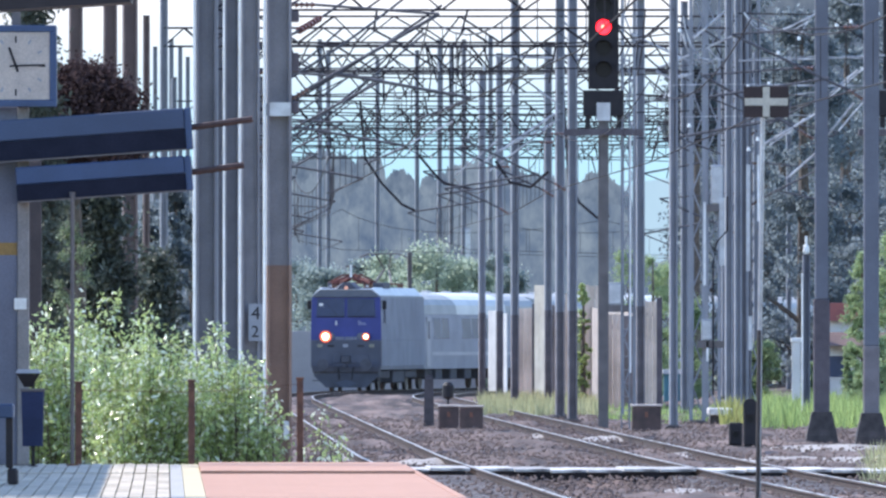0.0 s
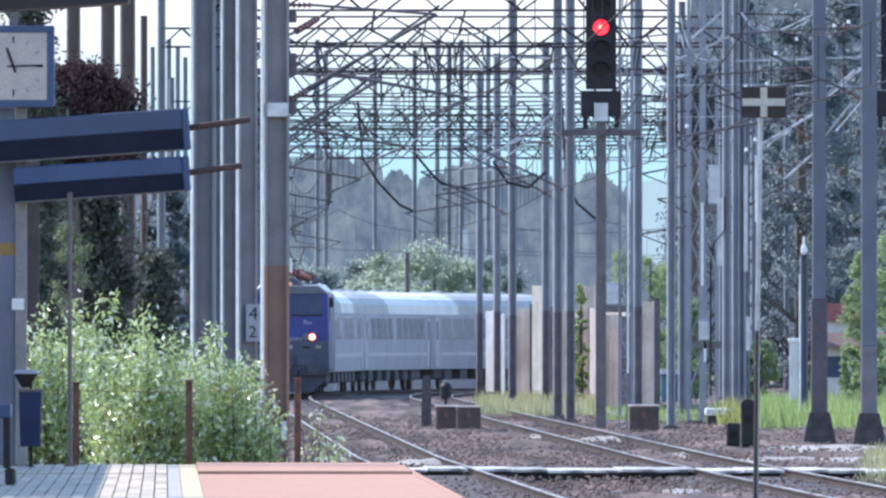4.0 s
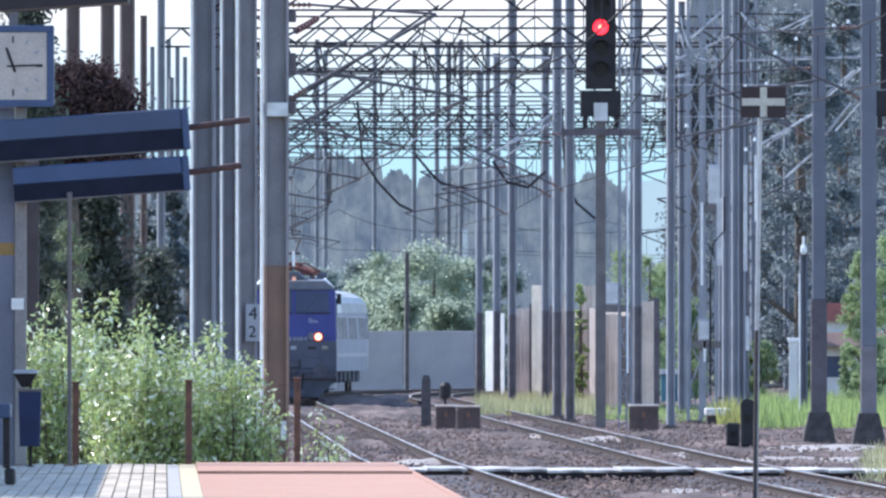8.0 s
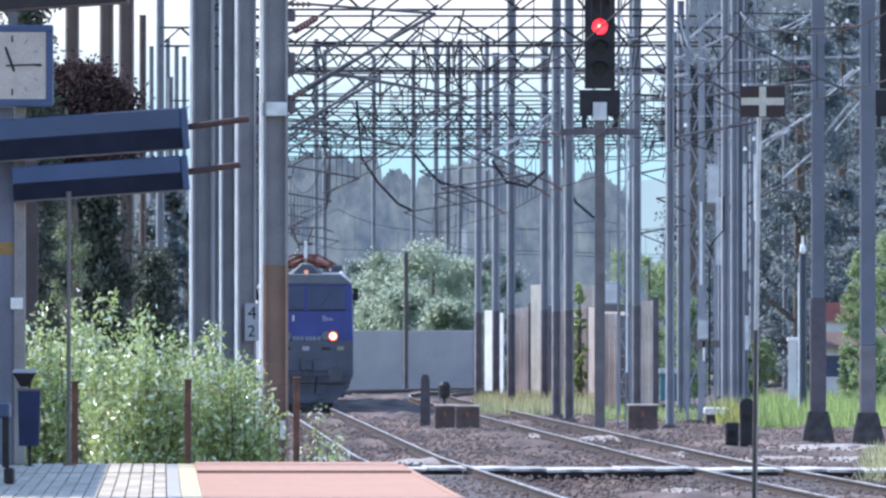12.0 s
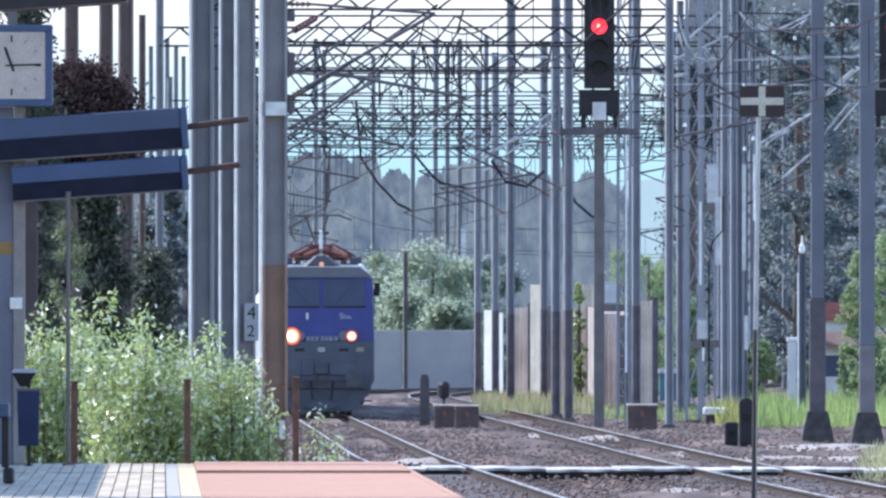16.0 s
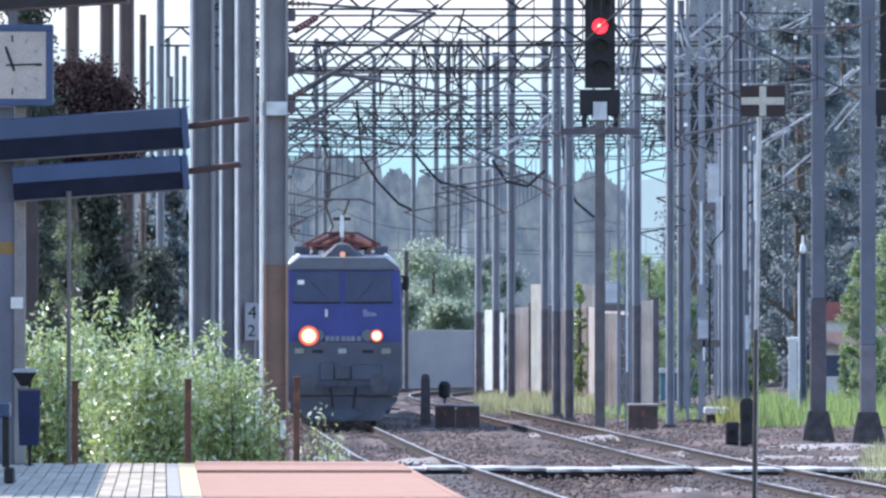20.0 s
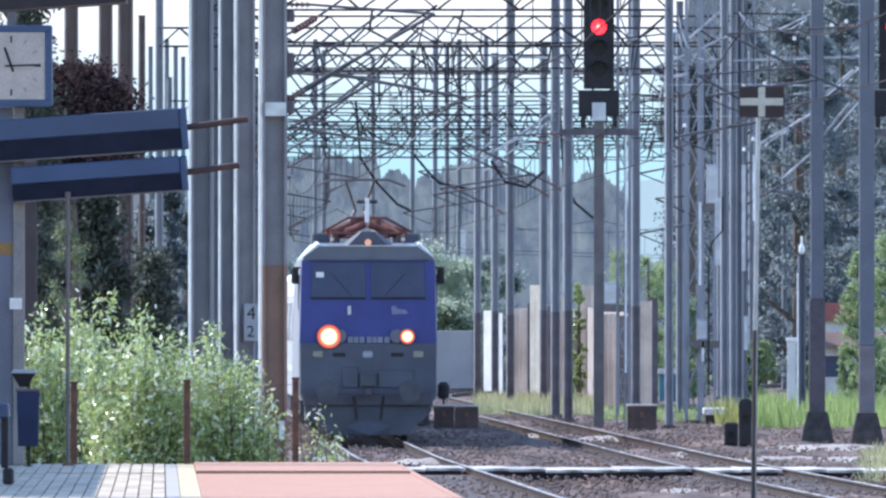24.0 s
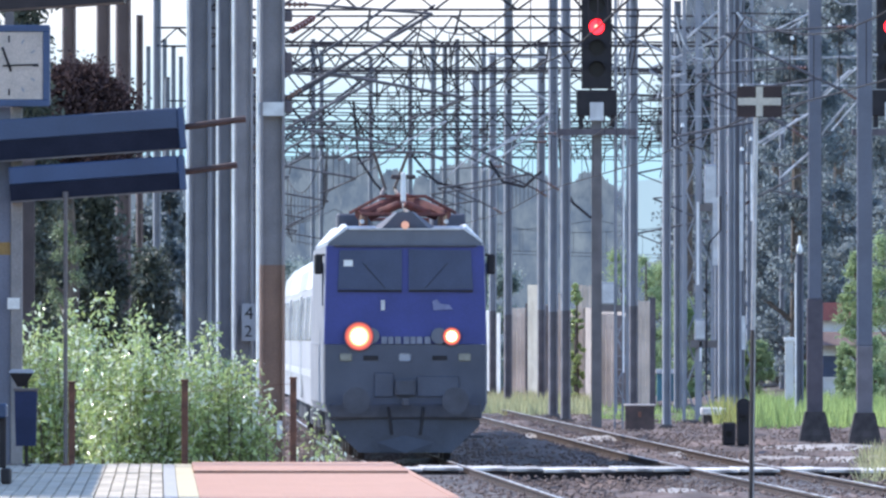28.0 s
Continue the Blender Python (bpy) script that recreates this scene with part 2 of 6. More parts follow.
PALE_STONE = mat("pale_crushed_stone", (0.40, 0.365, 0.335), 0.95, 0, (0.21, 0.185, 0.17), 3.0, 0.03, 12.0)
INSUL = mat("brown_glazed_insulator", (0.16, 0.07, 0.05), 0.25, 0, (0.11, 0.05, 0.04), 6.0)
RUST_PAINT = mat("rusted_lower_mast", (0.30, 0.185, 0.14), 0.75, 0.1, (0.215, 0.135, 0.105), 1.2, 0.003)
GLINT_LEAF = mat("glint_willow_leaf", (0.84, 0.86, 0.72), 0.18, 0, (0.74, 0.77, 0.60), 1.5, var=0.15, trans=0.35, spec=1.0)
BOX_BROWN = mat("brown_painted_case", (0.10, 0.062, 0.056), 0.7, 0.1, (0.06, 0.04, 0.037), 3.0, 0.002)
# Lid paler than the case, the sun on its top put into the colour.
BOX_LID = mat("sunlit_pinkish_lid", (0.58, 0.49, 0.44), 0.7, 0, (0.42, 0.35, 0.32), 4.0, 0.003)
SIGN_BROWN = mat("faded_dark_brown_enamel", (0.048, 0.033, 0.032), 0.6, 0, (0.036, 0.025, 0.025), 4.0, spec=0.25)
BLUE_DUSTY = mat("dusty_blue_enamel", (0.042, 0.066, 0.126), 0.6, 0, (0.033, 0.052, 0.10), 1.2)
SCREEN = mat("dark_display_screen", (0.021, 0.023, 0.038), 0.7, 0, (0.016, 0.018, 0.030), 3.0, spec=0.05)
BIN_BLUE = mat("navy_bin_paint", (0.020, 0.030, 0.085), 0.6, 0, (0.014, 0.022, 0.062), 3.0, spec=0.25)
NUMBER = mat("faded_number_paint", (0.21, 0.22, 0.275), 0.7, 0, (0.16, 0.17, 0.215), 6.0)
MAST_BROWN = mat("brown_faded_mast_paint", (0.185, 0.135, 0.125), 0.75, 0.1, (0.13, 0.092, 0.085), 1.2, 0.003)
SHADE_BLACK = mat("crossing_shade_black", (0.030, 0.025, 0.025), 0.9, 0, (0.018, 0.015, 0.016), 2.0, 0.006, spec=0.1)
TAR = mat("tarred_steel", (0.12, 0.10, 0.112), 0.8, 0, (0.085, 0.07, 0.08), 3.0, 0.003)
WIRE = mat("weathered_copper_wire", (0.036, 0.032, 0.038), 0.85, 0.0, (0.025, 0.022, 0.027), 4.0, spec=0.15)
BRACKET = mat("dark_grey_bracket_tube", (0.115, 0.112, 0.125), 0.8, 0.0, (0.075, 0.072, 0.082), 3.0, spec=0.2)
MAST_GREY = mat("lilac_grey_mast_paint", (0.190, 0.187, 0.208), 0.75, 0.0, (0.145, 0.142, 0.160), 1.2, 0.002, spec=0.25)
# Lightened and blued so the distance haze is in the steel's colour.
STEEL_HAZED = mat("haze_toned_steel", (0.285, 0.29, 0.318), 0.8, 0.0, (0.225, 0.23, 0.255), 1.2, 0.002, var=0.10, spec=0.2)
POST_DARK = mat("brown_black_mast_foot_paint", (0.22, 0.198, 0.207), 0.8, 0.0, (0.155, 0.138, 0.145), 2.0, 0.002, spec=0.2)
LENS_OFF = mat("unlit_signal_lens", (0.012, 0.010, 0.012), 0.35, 0, (0.009, 0.008, 0.009), 5.0, spec=0.2)
POST_GREY = mat("grey_sign_post_paint", (0.46, 0.46, 0.46), 0.45, 0.2, (0.30, 0.29, 0.29), 2.0, 0.002)
CREAM = mat("aged_white_paint", (0.50, 0.47, 0.385), 0.6, 0, (0.43, 0.40, 0.33), 8.0)
# Pale bluish leaf; the haze of distance is in its colour.
LEAF_FAR = mat("hazed_distant_leaf", (0.30, 0.355, 0.34), 0.9, 0, (0.26, 0.315, 0.30), 0.3, var=0.12, trans=0.75, spec=0.05)
LEAF_SAPLING = mat("dull_sapling_leaf", (0.20, 0.24, 0.13), 0.5, 0, (0.13, 0.165, 0.09), 1.5, var=0.4, trans=0.35, spec=0.4)
LEAF_LIME = mat("fresh_lime_leaf", (0.34, 0.43, 0.24), 0.7, 0, (0.27, 0.35, 0.18), 0.4, var=0.14, trans=0.6, spec=0.2)
GRASS_DRY = mat("yellowing_grass", (0.50, 0.47, 0.25), 0.75, 0, (0.37, 0.36, 0.18), 0.3, var=0.3, trans=0.3)
BOARD_DARK = mat("dark_weathered_board", (0.23, 0.195, 0.19), 0.9, 0, (0.15, 0.13, 0.125), 1.5, 0.004, var=0.15)
BOARD_PALE = mat("bleached_board", (0.42, 0.40, 0.35), 0.85, 0, (0.33, 0.31, 0.27), 1.5, 0.004, var=0.1)
WHITE_BOARD = mat("white_painted_board", (0.62, 0.62, 0.61), 0.6, 0, (0.5, 0.5, 0.5), 1.5, 0.003, var=0.06)
BOARD_GREEN = mat("mossy_green_board", (0.22, 0.27, 0.13), 0.9, 0, (0.15, 0.19, 0.09), 1.2, 0.004, var=0.15)
TEAL = mat("teal_paint", (0.08, 0.22, 0.27), 0.6, 0, (0.06, 0.17, 0.21), 2.0)
WHEEL = mat("wheel_steel", (0.10, 0.09, 0.09), 0.5, 0.6, (0.06, 0.05, 0.05), 4.0)
LAMP_GLASS = mat("unlit_lamp_glass", (0.25, 0.24, 0.20), 0.3, 0, (0.20, 0.19, 0.16), 5.0)
PLOUGH = mat("plough_paint", (0.062, 0.070, 0.096), 0.65, 0, (0.044, 0.050, 0.070), 2.0, 0.002)
COACH_DOOR = mat("mid_grey_coach_paint", (0.46, 0.465, 0.49), 0.45, 0, (0.38, 0.385, 0.41), 1.0)


# ---- builders ----
def thing(name, label, category, at=(0, 0, 0), group="", kind="", rz=0.0):
    ob = new(name)
    ob.matrix_basis = pose(*at, 0, 0, rz)
    return tagged(ob, label, category, group, kind)


def part(name, bm, material, parent, label="", kind=""):
    me = bpy.data.meshes.new(name)
    bm.to_mesh(me)
    bm.free()
    me.materials.append(material)
    ob = new(name, me)
    ob.parent = parent
    return tagged(ob, label, "", "", kind)


def piece(name, me, parent, m, label=""):
    ob = new(name, me)
    ob.parent = parent
    ob.matrix_basis = m
    return tagged(ob, label)


def mesh_of(name, bm, material):
    me = bpy.data.meshes.new(name)
    bm.to_mesh(me)
    bm.free()
    me.materials.append(material)
    return me


def single(name, bm, material, label, category, group="", kind=""):
    ob = new(name, mesh_of(name, bm, material))
    return tagged(ob, label, category, group, kind)


def box(bm, x0, x1, y0, y1, z0, z1, bev=0.0):
    r = bmesh.ops.create_cube(bm, size=1.0, matrix=Matrix.LocRotScale(((x0 + x1) / 2, (y0 + y1) / 2, (z0 + z1) / 2), None, (x1 - x0, y1 - y0, z1 - z0)))
    if bev:
        es = list({e for v in r["verts"] for e in v.link_edges})
        bmesh.ops.bevel(bm, geom=es, offset=bev, segments=1, affect="EDGES")
    return bm


def boxm(*a, bev=0.0):
    return box(bmesh.new(), *a, bev=bev)


def rod(bm, p, q, r, n=6, r2=None):
    p, q = Vector(p), Vector(q)
    d = q - p
    m = Matrix.Translation((p + q) / 2) @ d.to_track_quat("Z", "Y").to_matrix().to_4x4()
    bmesh.ops.create_cone(bm, cap_ends=True, segments=n, radius1=r, radius2=r if r2 is None else r2, depth=d.length, matrix=m)
    return bm


def rodm(*a, **k):
    return rod(bmesh.new(), *a, **k)


def frustum(bm, x, y, z0, z1, a0, b0, a1, b1):
    lo = [bm.verts.new((x + sx * a0, y + sy * b0, z0)) for sx, sy in ((-1, -1), (1, -1), (1, 1), (-1, 1))]
    hi = [bm.verts.new((x + sx * a1, y + sy * b1, z1)) for sx, sy in ((-1, -1), (1, -1), (1, 1), (-1, 1))]
    bm.faces.new(lo[::-1])
    bm.faces.new(hi)
    for i in range(4):
        bm.faces.new((lo[i], lo[(i + 1) % 4], hi[(i + 1) % 4], hi[i]))
    return bm


def loft(bm, rings, caps=True):
    rows = [[bm.verts.new(p) for p in r] for r in rings]
    n = len(rows[0])
    for a, b in zip(rows, rows[1:]):
        for i in range(n):
            bm.faces.new((a[i], a[(i + 1) % n], b[(i + 1) % n], b[i]))
    if caps:
        bm.faces.new(rows[0][::-1])
        bm.faces.new(rows[-1])
    bmesh.ops.recalc_face_normals(bm, faces=bm.faces[:])
    return bm


def tube(bm, pts, r, n=5):
    """One continuous wire through the points."""
    pts = [Vector(p) for p in pts]
    rings = []
    for i, p in enumerate(pts):
        d = (pts[min(i + 1, len(pts) - 1)] - pts[max(i - 1, 0)]).normalized()
        u = d.orthogonal().normalized() if abs(d.z) > 0.95 else d.cross(Vector((0, 0, 1))).normalized()
        v = d.cross(u)
        rings.append([p + (u * math.cos(2 * math.pi * k / n) + v * math.sin(2 * math.pi * k / n)) * r for k in range(n)])
    return loft(bm, rings)


def text_mesh(name, words, size, material, parent, m, depth=0.004):
    cu = bpy.data.curves.new(name, "FONT")
    cu.body, cu.size, cu.extrude, cu.align_x, cu.align_y = words, size, depth, "CENTER", "CENTER"
    ob = new(name, cu)
    me = bpy.data.meshes.new_from_object(ob.evaluated_get(bpy.context.evaluated_depsgraph_get()))
    bpy.data.objects.remove(ob)
    me.materials.append(material)
    return piece(name, me, parent, m)


# ---- the line of the tracks ----
def main_x(y):
    """Middle of the main track; a straight, then an easing curve to the right."""
    x = 4.151 - 0.017186 * y
    if y < 290:
        x += 0.0060 * (290 - y)
    u, k = y - 525.2, 1.64e-8
    if u > 158:
        x += k * 158 ** 4 + 4 * k * 158 ** 3 * (u - 158)
    elif u > 0:
        x += k * u ** 4
    return x


# ---- ground ----
def ground():
    bm = bmesh.new()
    xs = [-3000, -400, -60, -20, 0, 20, 60, 400, 3000]
    ys = [-200, 0, 100, 200, 300, 400, 500, 600, 700, 900, 1500, 4900]
    g = [[bm.verts.new((x, y, -0.55)) for x in xs] for y in ys]
    for a, b in zip(g, g[1:]):
        for i in range(len(xs) - 1):
            bm.faces.new((a[i], a[i + 1], b[i + 1], b[i]))
    single("ground", bm, EARTH, "dry grass and bare earth beside the railway", "ground", kind="structure")


def ballast_bed():
    """One lumpy bed of stone under all the tracks."""
    rng = np.random.default_rng(3)
    ys = np.concatenate([np.arange(-10, 120, 1.6), np.arange(120, 430, 0.6), np.arange(430, 900, 2.0)])
    offs = np.arange(-3.2, 22.0, 0.24)
    verts, faces = [], []
    for j, y in enumerate(ys):
        bx = main_x(y)
        for i, o in enumerate(offs):
            lump = 0.12 * noise.noise((o * 0.7, y * 0.06, 3)) + 0.05 * noise.noise((o * 1.9, y * 0.3, 7)) + rng.uniform(-0.055, 0.055)
            near = min(abs(abs(o - c) - 0.753) for c in (0.0, 5.2))
            z = -0.62 if i in (0, len(offs) - 1) else -0.16 + lump * (0.45 if near < 0.2 else 1.0)
            if near < 0.34 and 0 < i < len(offs) - 1:
                z -= 0.055
            front = 265.0 - 0.45 * o
            if -2.8 < o < 9.8 and 0 < front - y < 30:
                z -= 0.17 * (1 - (front - y) / 30)
            verts.append((bx + o, y, z))
    n = len(offs)
    for j in range(len(ys) - 1):
        for i in range(n - 1):
            a = j * n + i
            faces.append((a, a + 1, a + n + 1, a + n))
    me = bpy.data.meshes.new("ballast")
    me.from_pydata(verts, [], faces)
    me.materials.append(BALLAST)
    tagged(new("ballast", me), "brown-grey crushed stone ballast under the tracks", "ballast", kind="stuff")


def loose_stones():
    """Single stones lying on the ballast, too many to count."""
    rng = np.random.default_rng(31)
    n = 42000
    ys = 205 + 260 * rng.random(n) ** 1.3
    offs = rng.uniform(-2.6, 20.0, n)
    r = rng.uniform(0.018, 0.045, n)
    base = np.array([(1, 0, 0), (0, 1, 0), (-1, 0, 0), (0, -1, 0), (0, 0, 0.8), (0, 0, -0.6)], float)
    tri = np.array([(0, 1, 4), (1, 2, 4), (2, 3, 4), (3, 0, 4), (1, 0, 5), (2, 1, 5), (3, 2, 5), (0, 3, 5)])
    keep = np.ones(n, bool)
    for c in (0.0, 5.2):
        keep &= np.abs(np.abs(offs - c) - 0.753) > 0.12
    keep &= (np.abs(ys - 266) > 6) | (offs > 9.8)
    ys, offs, r = ys[keep], offs[keep], r[keep]
    n = len(ys)
    xs = np.array([main_x(y) for y in ys]) + offs
    v = base[None] * rng.uniform(0.6, 1.3, (n, 6, 3)) * r[:, None, None]
    v += np.stack([xs, ys, np.full(n, -0.12) + rng.uniform(-0.05, 0.05, n)], 1)[:, None]
    f = (tri[None] + 6 * np.arange(n)[:, None, None]).reshape(-1, 3)
    me = bpy.data.meshes.new("loose_stones")
    me.from_pydata(v.reshape(-1, 3).tolist(), [], f.tolist())
    me.materials.append(STONE)
    tagged(new("loose_stones", me), "loose brown and grey ballast stones between the rails", "stones", kind="stuff")


def rail_line(off, y0, y1, track):
    ys = list(np.arange(y0, y1, 8.0)) + [y1]
    prof = [(-0.07, -0.17), (0.07, -0.17), (0.012, -0.13), (0.012, -0.045), (0.036, -0.03), (0.036, -0.003), (0.028, 0.0), (-0.028, 0.0), (-0.036, -0.003), (-0.036, -0.03), (-0.012, -0.045), (-0.012, -0.13)]
    r = part("rail", loft(bmesh.new(), [[(main_x(y) + off + a, y, b - 0.004) for a, b in prof] for y in ys]), RAIL, track, "rusty-sided steel rail")
    part("rail_head", loft(bmesh.new(), [[(main_x(y) + off + a, y, b) for a, b in ((-0.029, -0.006), (0.029, -0.006), (0.027, 0.0), (-0.027, 0.0))] for y in ys]), RAIL_HEAD, r, "bright worn running surface")


def tracks():
    for off, label in ((0.0, "main railway track on concrete sleepers, rails worn bright"), (5.2, "second railway track on concrete sleepers beside the main line")):
        tr = thing("railway_track", label, "railway track", group="railway tracks", kind="structure")
        rail_line(off - 0.753, -10, 880, tr)
        rail_line(off + 0.753, -10, 880, tr)
        bm = bmesh.new()
        me = mesh_of("sleeper", frustum(bmesh.new(), 0, 0, -0.34, -0.12, 1.28, 0.14, 1.25, 0.11), SLEEPER)
        for k in range(140):
            y = 205 + k * 0.65
            piece("sleeper", me, tr, pose(main_x(y) + off, y, 0, 0, 0, 1.0))
        for y in [-9.5 + k * 0.65 for k in range(330)] + [297 + k * 1.2 for k in range(360)]:
            x = main_x(y) + off
            frustum(bm, x, y, -0.34, -0.155, 1.28, 0.14, 1.25, 0.11)
        part("sleepers", bm, SLEEPER, tr, "row of concrete sleepers", kind="stuff")


# ---- the platform ----
def edge_x(y):
    return 2.64 - 0.0177 * y


def slab(bm, a, b, y0, y1, z0, z1):
    """A strip that follows the platform's edge, between two distances behind it."""
    return loft(bm, [[(edge_x(y) - a, y, z0), (edge_x(y) - b, y, z0), (edge_x(y) - b, y, z1), (edge_x(y) - a, y, z1)] for y in (y0, y1)])


def platform():
    pf = thing("platform", "station platform of grey and red pavers", "platform", kind="structure")
    y1, ys = 178.0, 166.6
    part("platform_body", slab(bmesh.new(), 14, 0, -10, y1, -0.7, 0.68), CONCRETE_DARK, pf)
    part("edge_stone", slab(bmesh.new(), 0.02, -0.05, -10, y1, 0.55, 0.762), PAVER_RED, pf)
    part("red_paving", slab(bmesh.new(), 2.278, 0.024, -10, 140, 0.68, 0.758), PAVER_RED, pf)
    part("red_end_slab", slab(bmesh.new(), 2.278, 0.024, ys, y1, 0.68, 0.787), PAVER_RED, pf, "raised end strip of red pavers")
    part("safety_line", slab(bmesh.new(), 2.47, 2.284, -10, y1, 0.68, 0.763), PAVER_YELLOW, pf, "yellow and white safety line")
    part("pale_guide_strip", slab(bmesh.new(), 2.60, 2.475, -10, y1, 0.68, 0.761), WHITE_PAVER, pf, "pale tactile guide strip")
    part("grey_paving", slab(bmesh.new(), 14, 2.605, -10, 140, 0.68, 0.757), PAVER_GREY, pf)
    part("grey_end_slab", slab(bmesh.new(), 14, 5.2, 140, y1, 0.68, 0.757), PAVER_GREY, pf)
    # pavers that show their joints
    rng = random.Random(8)
    kinds = {}
    for nm, m, wide, deep in (("red", PAVER_RED, 0.376, 0.98), ("grey", PAVER_GREY, 0.117, 1.139)):
        bm = bmesh.new()
        frustum(bm, 0, 0, -0.05, 0.0, wide / 2, deep / 2, wide / 2 - (0.0 if nm == "red" else 0.003), deep / 2)
        kinds[nm] = mesh_of("paver", bm, m)
    slope = math.degrees(math.atan(0.018))
    for r in range(27):
        y = 140.4 + r * 0.98
        if y > ys - 0.5:
            break
        for c in range(6):
            x = edge_x(y) - 0.212 - c * 0.376
            piece("paver", kinds["red"], pf, pose(x, y, 0.758, 0, 0, slope))
    for r in range(10):
        y = ys + 0.6 + r * 1.14
        for c in range(20):
            x = edge_x(y) - 2.668 - c * 0.125
            piece("paver", kinds["grey"], pf, pose(x, y, 0.766 + 0.003 * math.sin(c * 2.3), 0, 0, slope))
    bm = bmesh.new()
    for r in range(20):
        y0 = 140.2 + r * 1.319
        for c in range(20):
            x, z = -2.668 - c * 0.125, 0.757 + 0.003 * math.sin(c * 2.3 + r)
            loft(bm, [[(edge_x(y) + x - 0.0585, y, 0.70), (edge_x(y) + x + 0.0585, y, 0.70), (edge_x(y) + x + 0.0565, y, z), (edge_x(y) + x - 0.0565, y, z)] for y in (y0, y0 + 1.318)])
    part("pavers", bm, PAVER_GREY, pf, kind="stuff")


def platform_end_fence():
    for x, top, w in ((-1.674, 1.735, 0.075), (-2.915, 1.709, 0.075), (-4.208, 1.689, 0.075)):
        f = thing("fence_post", "rusty steel fence post at the platform end", "post", (x, 181, 0), "fence posts")
        bm = bmesh.new()
        box(bm, -w / 2, w / 2, -w / 2, w / 2, -0.6, top - 0.03, bev=0.006)
        part("post", bm, RUST, f)
        part("cap", boxm(-w / 2 - 0.008, w / 2 + 0.008, -w / 2 - 0.008, w / 2 + 0.008, top - 0.03, top, bev=0.008), RUST, f, "flat rusty cap")
    single("fence_wire", rod(rodm((-2.915, 181.04, 1.56), (-1.674, 181.04, 1.657), 0.003), (-4.208, 181.04, 1.592), (-2.915, 181.04, 1.56), 0.003), RUST, "thin rusty wire between the fence posts", "wire")
    bp = thing("brown_post", "dark brown steel post behind the platform column", "post", (-5.616, 216, -0.3))
    part("shaft", boxm(-0.09, 0.09, -0.09, 0.09, -0.3, 4.599 + 0.3, bev=0.012), POST_BROWN, bp)
    part("foot", frustum(bmesh.new(), 0, 0, -0.4, 0.12, 0.22, 0.22, 0.16, 0.16), CONCRETE_DARK, bp)
    p = thing("slim_pole", "slim grey steel pole on the platform", "pole", (-4.161, 176, 0.76))
    part("tube", rodm((0, 0, -0.05), (0, 0, 3.0), 0.024, 8), STEEL_OLD, p)
    part("base_plate", boxm(-0.07, 0.07, -0.07, 0.07, -0.02, 0.02), RUST, p)
    part("top_cap", rodm((0, 0, 2.99), (0, 0, 3.05), 0.032, 8), STEEL_OLD, p)


# ---- clock, displays and column ----
def station_clock():
    d = 176.0
    cx, cz = -4.79, 5.211
    c = thing("station_clock", "square white station clock in a blue housing", "clock", (cx, d, cz))
    h, f = 0.453, 0.377
    bm = bmesh.new()
    box(bm, -h, h, 0.0, 0.28, -h, h, bev=0.02)
    part("housing", bm, BLUE_SIGN, c)
    for a in ((-h, h, f, h), (-h, h, -h, -f), (-h, -f, -f, f), (f, h, -f, f)):
        part("frame", boxm(a[0], a[1], -0.03, 0.0, a[2], a[3], bev=0.006), BLUE_SIGN, c)
    part("dial", boxm(-f + 0.002, f - 0.002, -0.012, -0.001, -f + 0.002, f - 0.002), DIAL, c, "white translucent clock dial")
    for k in range(12):
        a = k * math.pi / 6
        bm = bmesh.new()
        L = 0.05 if k % 3 else 0.075
        box(bm, -0.010, 0.010, -0.016, -0.0125, f * 0.88 - L, f * 0.88)
        bmesh.ops.rotate(bm, verts=bm.verts[:], cent=(0, 0, 0), matrix=Matrix.Rotation(a, 3, "Y"))
        part("hour_mark", bm, GREY_PAINT if k % 3 else BLACK, c)
    for nm, ang, L, w in (("hour_hand", -20.0, f * 0.58, 0.014), ("minute_hand", 88.0, f * 0.86, 0.010)):
        bm = bmesh.new()
        box(bm, -w, w, -0.024, -0.019, -0.07, L)
        bmesh.ops.rotate(bm, verts=bm.verts[:], cent=(0, 0, 0), matrix=Matrix.Rotation(radians(ang), 3, "Y"))
        part(nm, bm, BLACK, c, "black clock hand")
    part("bracket", boxm(-0.05, 0.05, 0.1, 0.18, h, h + 0.5), STEEL_OLD, c)


